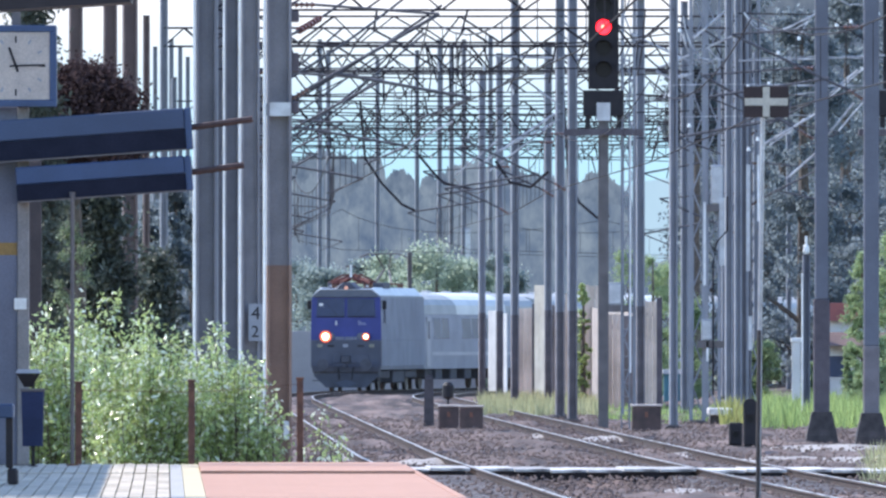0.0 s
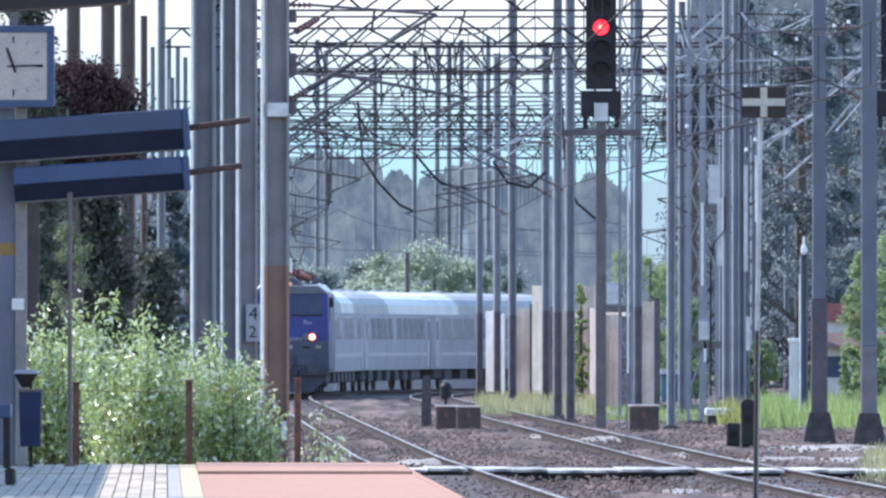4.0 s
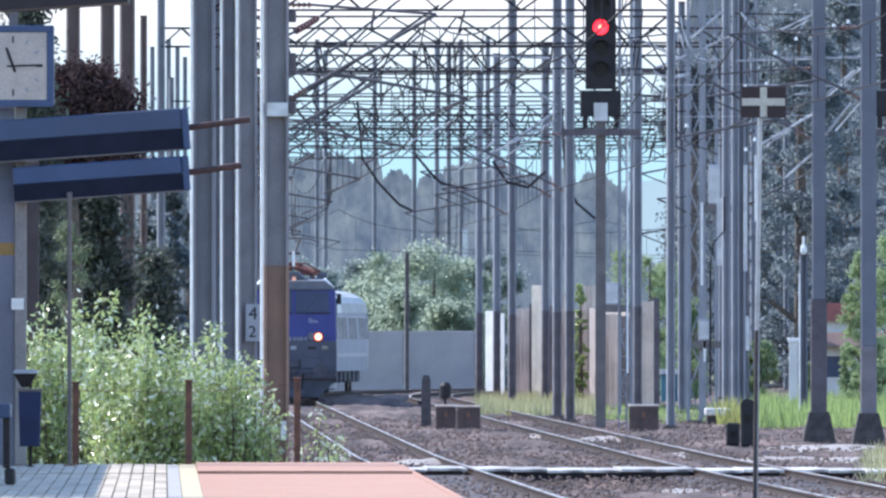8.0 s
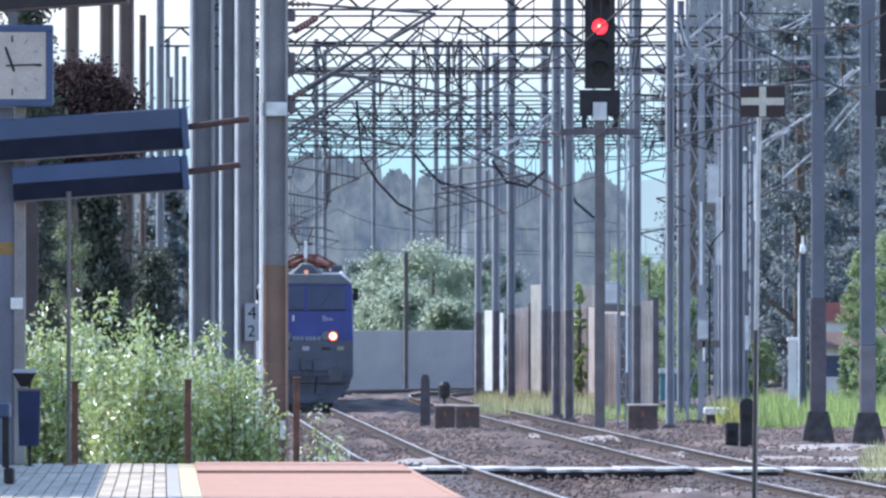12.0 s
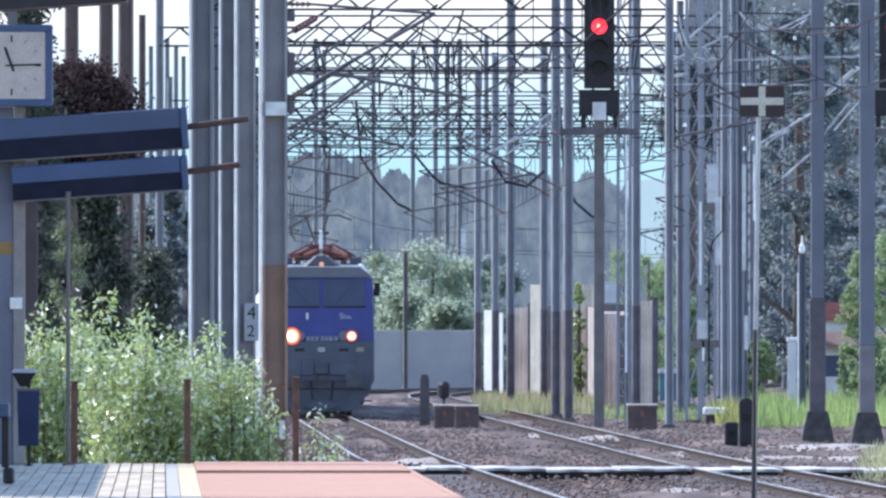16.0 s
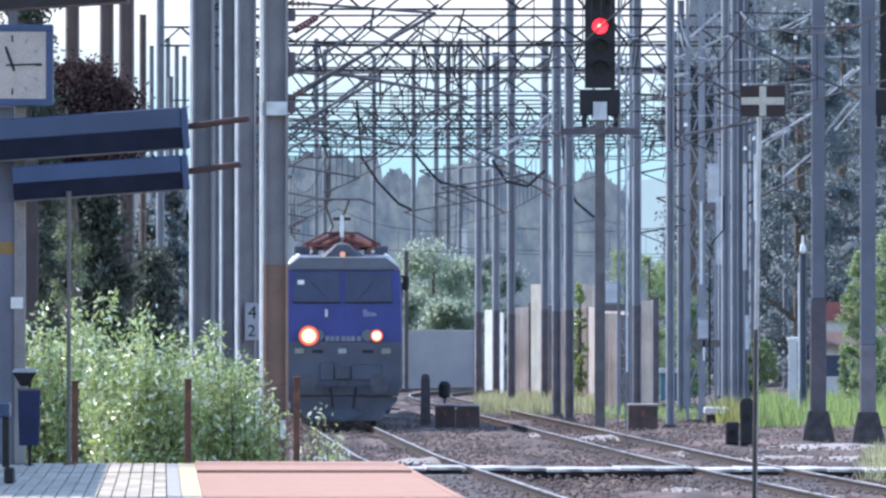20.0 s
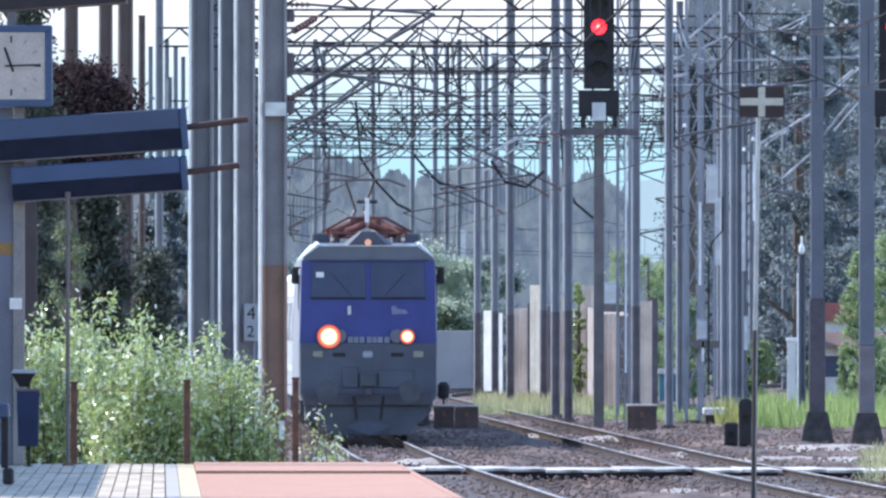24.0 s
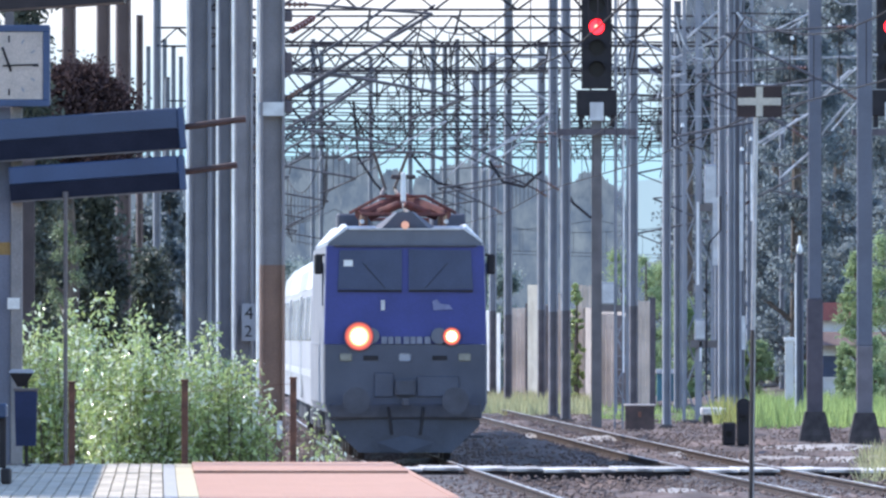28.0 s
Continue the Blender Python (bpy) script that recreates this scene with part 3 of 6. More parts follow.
def displays():
    d = 176.0
    for x0, x1, z0, z1, lab in ((-262, 336, 190, 264, "upper"), (24, 336, 275, 337, "lower")):
        w = (x1 - x0) / 28000 * d
        h = (z1 - z0) / 28000 * d
        t = thing("train_display", "blue-framed train display with a dark screen on the platform column", "display", ((x1 - 784) / 28000 * d, d, 2.2 + (596 - z1) / 28000 * d), "train displays")
        t.matrix_basis = t.matrix_basis @ pose(0, 0, 0, 0, -4.0, 0)
        part("housing", boxm(-w, -0.075, 0.0, 0.32, h * 0.50, h, bev=0.012), BLUE_DUSTY if lab == "upper" else BLUE_SIGN, t)
        part("screen", boxm(-w, -0.075, 0.012, 0.30, 0.012, h * 0.498, bev=0.006), SCREEN, t, "dark blank screen")
        part("end_cap", boxm(-0.074, 0.0, -0.012, 0.33, 0.0, h, bev=0.012), BLUE_SIGN, t)
        part("lower_rail", boxm(-w, -0.075, -0.008, 0.31, -0.004, 0.011), STEEL_OLD, t)
        part("bracket_rod", rodm((-0.02, 0.16, h * 0.52), (0.68 if lab == "upper" else 0.58, 0.16, h * 0.62), 0.036, 8), ROD_BROWN, t, "rusty bracket rod")
    c = thing("platform_column", "blue-grey steel column with a dull yellow band", "column", (-4.894, 176.0, 0.757))
    w = 0.227
    top = 4.773 - 0.757
    part("shaft", boxm(-w, w, 0.33, 0.33 + 2 * w, 0.0, top, bev=0.02), COLUMN, c)
    # Strip gives the right of the column its paler tone.
    part("pale_side_strip", boxm(w * 0.50, w + 0.02, 0.29, 0.328, 0.0, top, bev=0.01), CORNER, c, "paler strip down the right of the column")
    part("yellow_band", boxm(-w - 0.004, w * 0.49, 0.326, 0.334 + 2 * w, 3.108 - 0.757, 3.247 - 0.757), YELLOW, c, "yellow warning band")
    part("notice_plate", boxm(w * 0.35, w * 0.95, 0.270, 0.286, 2.503 - 0.757, 2.629 - 0.757), WHITE, c, "small white notice plate")
    part("foot_plate", boxm(-w - 0.06, w + 0.06, 0.28, 0.38 + 2 * w, 0.0, 0.02), STEEL_OLD, c)
    r = thing("platform_canopy", "dark edge of the platform canopy roof", "canopy", (0, 0, 0))
    part("fascia", loft(bmesh.new(), [[(-6.535, y, 4.979), (-2.845, y, 5.213), (-2.845, y, 5.539), (-6.535, y, 5.539)] for y in (142.5, 143.5)]), BLACK, r)
    part("roof", slab(bmesh.new(), 14.0, 6.2, 144.0, 190.0, 4.30, 4.45), CONCRETE_DARK, r, "canopy roof over the back of the platform")
    part("post", boxm(-4.804, -4.499, 142.8, 143.1, 0.757, 5.081), GREY_PAINT, r)
    part("back_post", boxm(-7.998, -7.799, 186.0, 186.3, 0.757, 4.30), GREY_PAINT, r)


def litter_bin():
    d = 174.5
    b = thing("litter_bin", "blue litter bin on a dark stand", "litter bin", (-4.562, d, 0.757))
    z0, z1 = 0.991 - 0.757, 1.614 - 0.757
    r = 0.125
    part("bucket", frustum(bmesh.new(), 0, 0, z0, z1, r * 0.88, r * 0.8, r, r), BIN_BLUE, b)
    part("rim", boxm(-r - 0.01, r + 0.01, -r - 0.01, r + 0.01, z1 - 0.02, z1 + 0.015, bev=0.008), STEEL_OLD, b)
    part("hood", frustum(bmesh.new(), -0.05, 0, z1 + 0.03, z1 + 0.18, r * 0.35, r * 0.3, r * 1.05, r * 0.9), BLACK, b, "dark funnel-shaped hood")
    part("lid", frustum(bmesh.new(), -0.05, 0, z1 + 0.182, z1 + 0.225, r * 1.12, r * 0.95, r * 0.9, r * 0.8), GREY_PAINT, b, "grey lid")
    part("stand", boxm(-0.02, 0.02, r + 0.012, r + 0.05, 0.0, z1 + 0.09), BLACK, b)
    part("foot", boxm(-0.05, 0.05, r - 0.08, r + 0.13, 0.0, 0.02), BLACK, b)
    s = thing("bench", "dark platform bench beside the bin", "bench", (-4.282, 154.5, 0.757))
    part("leg", boxm(0.0, 0.10, -0.25, 0.25, 0.0, 0.16, bev=0.02), BLACK, s)
    part("support", boxm(-0.02, 0.05, -0.05, 0.05, 0.16, 1.461 - 0.757, bev=0.01), BLACK, s)
    part("seat", boxm(-1.5, 0.06, -0.22, 0.22, 1.405 - 0.757, 1.543 - 0.757, bev=0.015), BLUE_SIGN, s)


# ---- crossing and lineside fittings ----
def crossing():
    c = thing("foot_crossing", "pale concrete slab crossing over the tracks", "crossing", kind="structure")
    rng = random.Random(4)
    def run(o0, o1, n, y):
        w = (o1 - o0) / n
        me = mesh_of("crossing_slab", boxm(-w / 2 + 0.004, w / 2 - 0.004, -3.8, 1.2, -0.05, 0.0, bev=0.008), PALE_SLAB)
        for k in range(n):
            o = o0 + w * (k + 0.5)
            yy = y - 0.45 * o
            piece("crossing_slab", me, c, pose(main_x(yy) + o, yy, -0.008 + rng.uniform(-0.022, 0.010), 0, rng.uniform(-0.8, 0.8), 1.0))
    for o0, o1, n in ((-2.6, -0.80, 2), (-0.68, 0.68, 2), (0.80, 4.40, 6), (4.52, 5.88, 2), (6.0, 9.6, 6)):
        run(o0, o1, n, 269)
        ya, yb = 269 - 0.45 * o0, 269 - 0.45 * o1
        # Bearer blackened to stand for the shade beneath the slabs.
        part("bearer", loft(bmesh.new(), [[(main_x(y) + o, y - 3.72, -0.42), (main_x(y) + o, y + 1.15, -0.42), (main_x(y) + o, y + 1.15, -0.064), (main_x(y) + o, y - 3.72, -0.064)] for o, y in ((o0 + 0.02, ya), (o1 - 0.02, yb))]), SHADE_BLACK, c, "bearer blackened for the shade under the slabs")


def lineside():
    # point machines and boxes
    for px, py, d, w, h in ((788, 765, 400, 36, 40), (828, 765, 398, 42, 40), (1138, 768, 392, 52, 44)):
        x, z0 = (px - 784) / 28000 * d, -0.2
        b = thing("trackside_box", "brown steel trackside box with a pale lid", "box", (x, d, z0), "trackside boxes")
        hw, hh = w / 56000 * d, h / 28000 * d + 0.05
        part("case", boxm(-hw, hw, -0.3, 0.3, 0, hh, bev=0.02), BOX_BROWN, b)
        part("lid", boxm(-hw - 0.03, hw + 0.03, -0.33, 0.33, hh, hh + 0.06, bev=0.02), BOX_LID, b, "lid coloured pale for its sunlit top")
        part("hasp", boxm(-0.04, 0.04, -0.32, -0.301, hh * 0.6, hh * 0.8), RUST, b)
    l = thing("point_indicator", "black round point indicator lamp on a stem", "indicator", (0.043, 404, -0.2))
    part("lamp", loft(bmesh.new(), [[(math.cos(a) * r, math.sin(a) * r, z) for a in [k * math.pi / 5 for k in range(10)]] for r, z in ((0.05, 0.80), (0.15, 0.86), (0.155, 1.15), (0.08, 1.24))]), BLACK, l)
    part("stem", rodm((0, 0, 0), (0, 0, 0.82), 0.03, 6), BLACK, l)
    q = thing("marker_post", "dark brown marker post by the track", "post", (-0.456, 412, -0.3))
    part("shaft", frustum(bmesh.new(), 0, 0, 0, 1.082 + 0.3, 0.14, 0.12, 0.115, 0.10), MARKER, q)
    part("cap", frustum(bmesh.new(), 0, 0, 1.082 + 0.3, 1.199 + 0.3, 0.115, 0.10, 0.07, 0.06), MARKER, q)
    for px, top, w, d in ((1322, 706, 25, 330), (1296, 748, 24, 332)):
        p = thing("shunting_signal", "black dwarf shunting signal beside the track", "dwarf signal", ((px - 784) / 28000 * d, d, -0.3), "dwarf signals")
        hw, h = w / 56000 * d, 2.5 + (596 - top) / 28000 * d
        top_r = hw if w > 24 else 0.0
        part("case", boxm(-hw, hw, -0.1, 0.12, 0.22, h - top_r, bev=0.03), BLACK, p)
        if top_r:
            part("head", rodm((0, -0.12, h - top_r), (0, 0.12, h - top_r), hw * 1.05, 18), BLACK, p, "round black lamp head")
        part("foot", frustum(bmesh.new(), 0, 0, -0.1, 0.22, hw * 1.3, 0.2, hw * 1.1, 0.15), CONCRETE_DARK, p)
        part("hood", boxm(-hw * 0.7, hw * 0.7, -0.2, -0.1, h * 0.72, h * 0.76), BLACK, p)
        part("lens", rodm((0, -0.115, h * 0.64), (0, -0.1, h * 0.64), hw * 0.45, 10), LENS_OFF, p)
    s = thing("cable_duct_slab", "pale concrete cable duct lid on the ballast", "slab", (7.26, 420, 0))
    part("lid", boxm(-0.32, 0.32, -1.2, 1.2, 0.115, 0.31, bev=0.03), PALE_SLAB, s)
    part("trough", boxm(-0.28, 0.28, -1.1, 1.1, -0.5, 0.115), CONCRETE_DARK, s)


def pale_gravel():
    """Low heaps of pale stone between the rails."""
    for px, d, hw, L, h in ((752, 292, 0.55, 9, 0.16), (880, 222, 0.28, 4, 0.12), (1205, 238, 0.35, 5, 0.13), (585, 300, 0.35, 8, 0.14), (1210, 310, 0.5, 5, 0.14), (1270, 226, 0.4, 4, 0.13), (1340, 222, 0.6, 4, 0.1), (1070, 360, 0.6, 8, 0.15), (960, 372, 0.5, 8, 0.13), (1400, 300, 1.0, 6, 0.14), (1480, 330, 1.3, 8, 0.16), (1540, 300, 0.9, 8, 0.14)):
        x0, hw, L, h = (px - 784) / 28000 * d, hw * 1.5, L * 1.5, h * 1.15
        verts, faces = [], []
        n, k = 15, 15
        for j in range(k):
            for i in range(n):
                u, v = i / (n - 1) * 2 - 1, j / (k - 1) * 2 - 1
                e = max(0.0, 1 - u * u - v * v * 0.9)
                verts.append((x0 + u * hw, d + v * L / 2, -0.24 + h * e ** 0.6 + 0.05 * e * noise.noise((u * 4, v * 5, px))))
        for j in range(k - 1):
            for i in range(n - 1):
                a = j * n + i
                faces.append((a, a + 1, a + n + 1, a + n))
        me = bpy.data.meshes.new("gravel_heap")
        me.from_pydata(verts, [], faces)
        me.materials.append(PALE_STONE)
        tagged(new("gravel_heap", me), "low heap of pale crushed stone by the rails", "gravel", "gravel heaps", "stuff")


# ---- masts and overhead line ----
def h_profile(w, d, f=0.045, web=0.03):
    """Rolled section with its flanges to the sides, turned a few degrees."""
    c, s = math.cos(radians(7)), math.sin(radians(7))
    pts = [(b, -a) for a, b in h_points(d, w, f, web)]
    return [(x * c - y * s, x * s + y * c) for x, y in pts]


def h_points(w, d, f, web):
    return [(-w / 2, -d / 2), (w / 2, -d / 2), (w / 2, -d / 2 + f), (web / 2, -d / 2 + f), (web / 2, d / 2 - f), (w / 2, d / 2 - f), (w / 2, d / 2), (-w / 2, d / 2), (-w / 2, d / 2 - f), (-web / 2, d / 2 - f), (-web / 2, -d / 2 + f), (-w / 2, -d / 2 + f)]


def h_post(w, d, z0, z1):
    return loft(bmesh.new(), [[(a, b, z) for a, b in h_profile(w, d)] for z in (z0, z1)])


def mast_foot(m, w, d):
    bm = frustum(bmesh.new(), 0, 0, -0.6, 0.22, w * 1.15, d * 1.25, w * 1.0, d * 1.05)
    part("foundation", bm, CONCRETE_DARK, m, "dirty concrete foot")
    part("base_plate", boxm(-w * 0.75, w * 0.75, -d * 0.8, d * 0.8, 0.22, 0.26), STEEL_OLD, m)


def mast_kind(label, height, w=0.36, d=0.34, paint=None, lower=0.0, low_paint=None, strip=True, low_w=0.0, flat=False):
    """A mast of rolled section, or of a closed box section where flat; its lower part may be wider and of another paint."""
    m = thing("mast", label, "mast", group="overhead line masts")
    if lower:
        lw = low_w or w + 0.004
        part("lower_post", boxm(-lw / 2, lw / 2, -d / 2, d / 2, 0.2, lower, bev=0.02) if flat else h_post(lw, d + 0.004, 0.2, lower), low_paint, m)
    if flat:
        part("post", boxm(-w / 2, w / 2, -d / 2 + 0.01, d / 2 - 0.01, lower or 0.2, height, bev=0.02), paint, m)
    else:
        part("post", h_post(w, d, lower or 0.2, height), paint or STEEL, m)
    mast_foot(m, w, d)
    if strip:
        # White rod added along the left edge to imitate sun on the flange.
        part("sunlit_strip", rodm((-w / 2 - 0.015, -d / 2 - 0.035, 0.3), (-w / 2 - 0.015, -d / 2 - 0.035, height - 0.5), 0.024, 8), STRIP, m, "white rod standing in for the mast's sunlit edge")
    part("top_cap", boxm(-w * 0.55, w * 0.55, -d * 0.55, d * 0.55, height, height + 0.03), STEEL_OLD, m)
    return m


def lattice_kind(label, height, w=0.5, low=0.36):
    """Two channels tied by flat battens."""
    m = thing("lattice_mast", label, "mast", group="overhead line masts")
    for sx in (-1, 1):
        part("channel", boxm(sx * w / 2 - 0.045, sx * w / 2 + 0.045, -0.1, 0.1, 0.2, height), STEEL_HAZED, m)
    k, z = 0, 0.5
    while z < height - 0.7:
        s = 1 if k % 2 else -1
        part("batten", rodm((-s * (w / 2 - 0.05), -0.1, z), (s * (w / 2 - 0.05), -0.1, z + 0.62), 0.022, 4), STEEL_HAZED, m)
        z += 0.66
        k += 1
    mast_foot(m, w * 0.8, 0.34)
    return m


def insulator(parent, p, q, r=0.06):
    """A ribbed insulator between two points."""
    p, q = Vector(p), Vector(q)
    bm = bmesh.new()
    for k in range(5):
        a, b = p.lerp(q, k / 5 + 0.04), p.lerp(q, k / 5 + 0.13)
        rod(bm, a, b, r, 8, r * 0.5)
    rod(bm, p, q, r * 0.4, 6)
    part("insulator", bm, INSUL, parent, "brown ribbed insulator")


def cantilever(m, sx, reach, z=6.1, up=1.3, foot=0.3):
    """A bracket that carries the wires of one track, on mast m."""
    a, b, c = (sx * 0.18, 0, z - 0.1 + foot), (sx * 0.18, 0, z + up + foot + 0.15), (sx * reach, 0, z + up + foot)
    insulator(m, a, (sx * 0.5, 0, z + 0.1 + foot))
    part("bracket_tube", rodm((sx * 0.5, 0, z + 0.1 + foot), c, 0.03, 6), BRACKET, m)
    insulator(m, b, (sx * 0.6, 0, b[2]))
    part("top_tie", rodm((sx * 0.6, 0, b[2]), c, 0.022, 6), BRACKET, m)
    part("registration_tube", rodm((sx * 0.9, 0, z + 0.35 + foot), (sx * (reach + 0.5), 0, z - 0.05 + foot), 0.028, 6), BRACKET, m)
    part("steady_arm", rodm((sx * (reach + 0.5), 0, z - 0.06 + foot), (sx * (reach - 0.4), 0, z - 0.42 + foot), 0.018, 6), BRACKET, m)


def masts():
    a = mast_kind("grey steel mast, rusty below, with a pale band", 13.0, 0.40, 0.38, STEEL, 3.348 + 0.3, RUST_PAINT)
    a.matrix_basis = pose(-2.714, 255, -0.3)
    part("pale_band", boxm(-0.206, 0.206, -0.2, 0.2, 5.752 + 0.3, 5.97 + 0.3), LID, a, "pale painted band")
    part("ground_plate", boxm(0.09, 0.18, -0.21, -0.195, 0.543 + 0.3, 0.843 + 0.3), LID, a, "small pale plate")
    cantilever(a, 1, 2.6)
    for pa, pb in ((95, 130), (182, 204), (20, 40)):
        part("terminal_box", boxm(0.21, 0.34, -0.12, 0.12, 7.628 + 0.3 - 0.009 * pb, 7.628 + 0.3 - 0.009 * pa, bev=0.02), TAR, a, "dark wire terminal box")
    b = mast_kind("grey steel mast with a black-on-white number plate", 13.0, 0.37, 0.34)
    b.matrix_basis = pose(-3.977, 320, -0.3)
    cantilever(b, 1, 2.7)
    pl = part("number_plate", boxm(-0.02, 0.29, -0.22, -0.2, 2.109 + 0.3, 2.863 + 0.3), STEEL_HAZED, b, "white plate with the figures 4 and 2")
    text_mesh("figure", "4", 0.37, BLACK, pl, pose(0.125, -0.224, 2.657 + 0.3, 90, 0, 0))
    text_mesh("figure", "2", 0.33, BLACK, pl, pose(0.11, -0.224, 2.291 + 0.3, 90, 0, 0))
    # plain masts left of the main line
    p = mast_kind("grey steel overhead line mast", 13.0, 0.34, 0.34, MAST_GREY)
    p.matrix_basis = pose(-5.225, 385, -0.3)
    cantilever(p, 1, 2.7)
    for x, y in ((-6.364, 450), (-7.6, 515), (-8.4, 578), (-7.4, 640)):
        copy_thing(p, pose(x, y, -0.3))
    # masts with no bracket
    q = mast_kind("grey steel mast without bracket", 14.5, 0.36, 0.34, MAST_GREY)
    q.matrix_basis = pose(-4.184, 275, -0.3)
    for x, y in ((8.863, 470),):
        qc = copy_thing(q, pose(x, y, -0.3))
        if x > 5:
            for sx, zz in ((-1, 5.3), (1, 6.2), (-1, 7.1), (1, 8.3), (-1, 9.2)):
                cantilever(qc, sx, 2.2 + 0.25 * (zz % 2), zz, 1.0)
    sp = mast_kind("short slim post with a pale insulator on top", 4.463 + 0.3, 0.20, 0.20, TAR_GREY)
    sp.matrix_basis = pose(10.01, 440, -0.3)
    part("insulator", loft(bmesh.new(), [[(math.cos(a) * r, math.sin(a) * r, 4.463 + 0.33 + z) for a in [k * math.pi / 4 for k in range(8)]] for r, z in ((0.05, 0.0), (0.09, 0.06), (0.08, 0.20), (0.04, 0.28), (0.035, 0.50))]), WHITE, sp, "pale glazed insulator")
    n = mast_kind("slim steel mast in a haze-toned grey", 12.5, 0.24, 0.24, STEEL_HAZED, 3.4, POST_DARK, False)
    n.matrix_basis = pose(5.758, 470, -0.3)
    wp = mast_kind("slim grey post in front of the far wall", 6.0, 0.17, 0.17, STEEL_OLD, strip=False)
    wp.matrix_basis = pose(-1.537, 662, -0.3)
    br = mast_kind("brown rusty steel mast behind the conifers", 12.5, 0.27, 0.26, MAST_BROWN, strip=False)
    br.matrix_basis = pose(-6, 300, -0.3)
    for x, y in ((-7.013, 330), (-7.731, 330)):
        copy_thing(br, pose(x, y, -0.3))
    bs = mast_kind("slim brown-grey mast behind the displays", 11.0, 0.17, 0.17, MAST_BROWN, strip=False)
    bs.matrix_basis = pose(-7.965, 420, -0.3)
    copy_thing(bs, pose(-8.052, 450, -0.3))
    for x, y in ((7.466, 520), (1.88, 560), (3.471, 540), (1.35, 600), (9.759, 540)):
        copy_thing(n, pose(x, y, -0.3))
    far = mast_kind("tall slim steel mast beyond the curve", 17.5, 0.22, 0.22, STEEL_HAZED, strip=False)
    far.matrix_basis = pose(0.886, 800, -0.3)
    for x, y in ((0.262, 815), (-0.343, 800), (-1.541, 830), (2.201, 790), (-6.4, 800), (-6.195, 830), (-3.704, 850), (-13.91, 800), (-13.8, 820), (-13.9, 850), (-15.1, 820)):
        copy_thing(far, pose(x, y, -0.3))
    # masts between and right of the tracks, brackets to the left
    r = mast_kind("grey steel mast with a bracket towards the main line", 13.5, 0.24, 0.26, STEEL_HAZED, 3.2, POST_DARK, False)
    r.matrix_basis = pose(2.234, 517, -0.3)
    cantilever(r, -1, 3.0, 6.3)
    copy_thing(r, pose(3.449, 433, -0.3))
    r2 = copy_thing(r, pose(3.245, 452, -0.3))
    # the two heavy masts with dark lower halves
    h = mast_kind("grey steel mast with a dark tarred lower half", 14.0, 0.29, 0.36, TAR_GREY, 3.013 + 0.3, TAR, False, 0.355, True)
    h.matrix_basis = pose(8.181, 345, -0.3)
    cantilever(h, -1, 2.6, 6.6)
    h2 = mast_kind("heavy grey steel mast on a wide concrete foot", 14.0, 0.33, 0.36, TAR_GREY, 2.3, POST_DARK, False, 0.345, True)
    h2.matrix_basis = pose(9.131, 340, -0.3)
    cantilever(h2, -1, 3.0, 7.4)
    def stay(m, pts, r, nm="bracket_tube"):
        o = m.matrix_basis.translation
        part(nm, tube(bmesh.new(), [Vector(p) - o for p in pts], r, 6), STEEL_SUNLIT, m, "tube coloured light grey as if sunlit")
    for p in (((6.912, 345, 6.389), (8.181, 345, 7.129)), ((7.405, 345, 5.625), (8.181, 345, 6.315)), ((8.181, 345, 7.35), (8.97, 345, 8.016)), ((8.181, 345, 6.439), (8.896, 345, 7.301))):
        stay(h, p, 0.032)
    for p in (((0.904, 452, 7.075), (3.245, 452, 8.657)), ((1.356, 452, 7.43), (3.245, 452, 8.399)), ((2.599, 452, 9.238), (3.245, 452, 8.819)), ((3.245, 452, 11.305), (4.068, 452, 10.465)), ((1.388, 452, 10.207), (3.245, 452, 10.158), (5.263, 452, 10.078))):
        stay(r2, p, 0.034)
    # long light tubes of the brackets over the middle of the yard
    for p in (((1.227, 452, 6.930), (3.132, 452, 8.350)), ((2.03, 452, 7.87), (3.245, 452, 8.673)), ((0.258, 452, 6.817), (1.630, 452, 7.947)), ((-2.10, 452, 7.20), (0.20, 452, 8.35))):
        stay(r2, p, 0.026)
    stay(h, ((6.481, 345, 9.273), (6.728, 345, 8.928), (7.097, 345, 8.804), (7.491, 345, 8.952), (8.181, 345, 9.297)), 0.028, "jumper_cable")
    stay(h, ((6.358, 345, 8.213), (8.181, 345, 8.262), (9.561, 345, 8.336)), 0.022, "cross_arm")
    stay(h, ((4.879, 345, 7.683), (6.481, 345, 7.708), (8.181, 345, 7.658), (9.192, 345, 7.671)), 0.012, "stay_wire")
    stay(h, ((5.126, 345, 6.993), (8.181, 345, 7.03)), 0.010, "stay_wire")
    for p in (((6.481, 345, 9.297), (6.481, 345, 7.695)), ((6.801, 345, 9.174), (6.801, 345, 7.695)), ((6.358, 345, 9.248), (8.181, 345, 9.223)), ((8.181, 345, 9.248), (8.822, 345, 8.866), (9.561, 345, 8.361))):
        part("drop_wire", tube(bmesh.new(), [Vector(q) - h.matrix_basis.translation for q in p], 0.016), WIRE, h, "dark hanging wire")
    for px, d in ((1448, 345), (1536, 340)):
        f = thing("mast_foundation", "stepped concrete foundation block at a mast foot", "foundation", ((px - 784) / 28000 * d, d - 0.02, -0.3), "mast foundations")
        bm = frustum(bmesh.new(), 0, 0, -0.3, 0.36, 0.42, 0.55, 0.33, 0.48)
        frustum(bm, 0, 0, 0.362, 0.86, 0.33, 0.48, 0.215, 0.40)
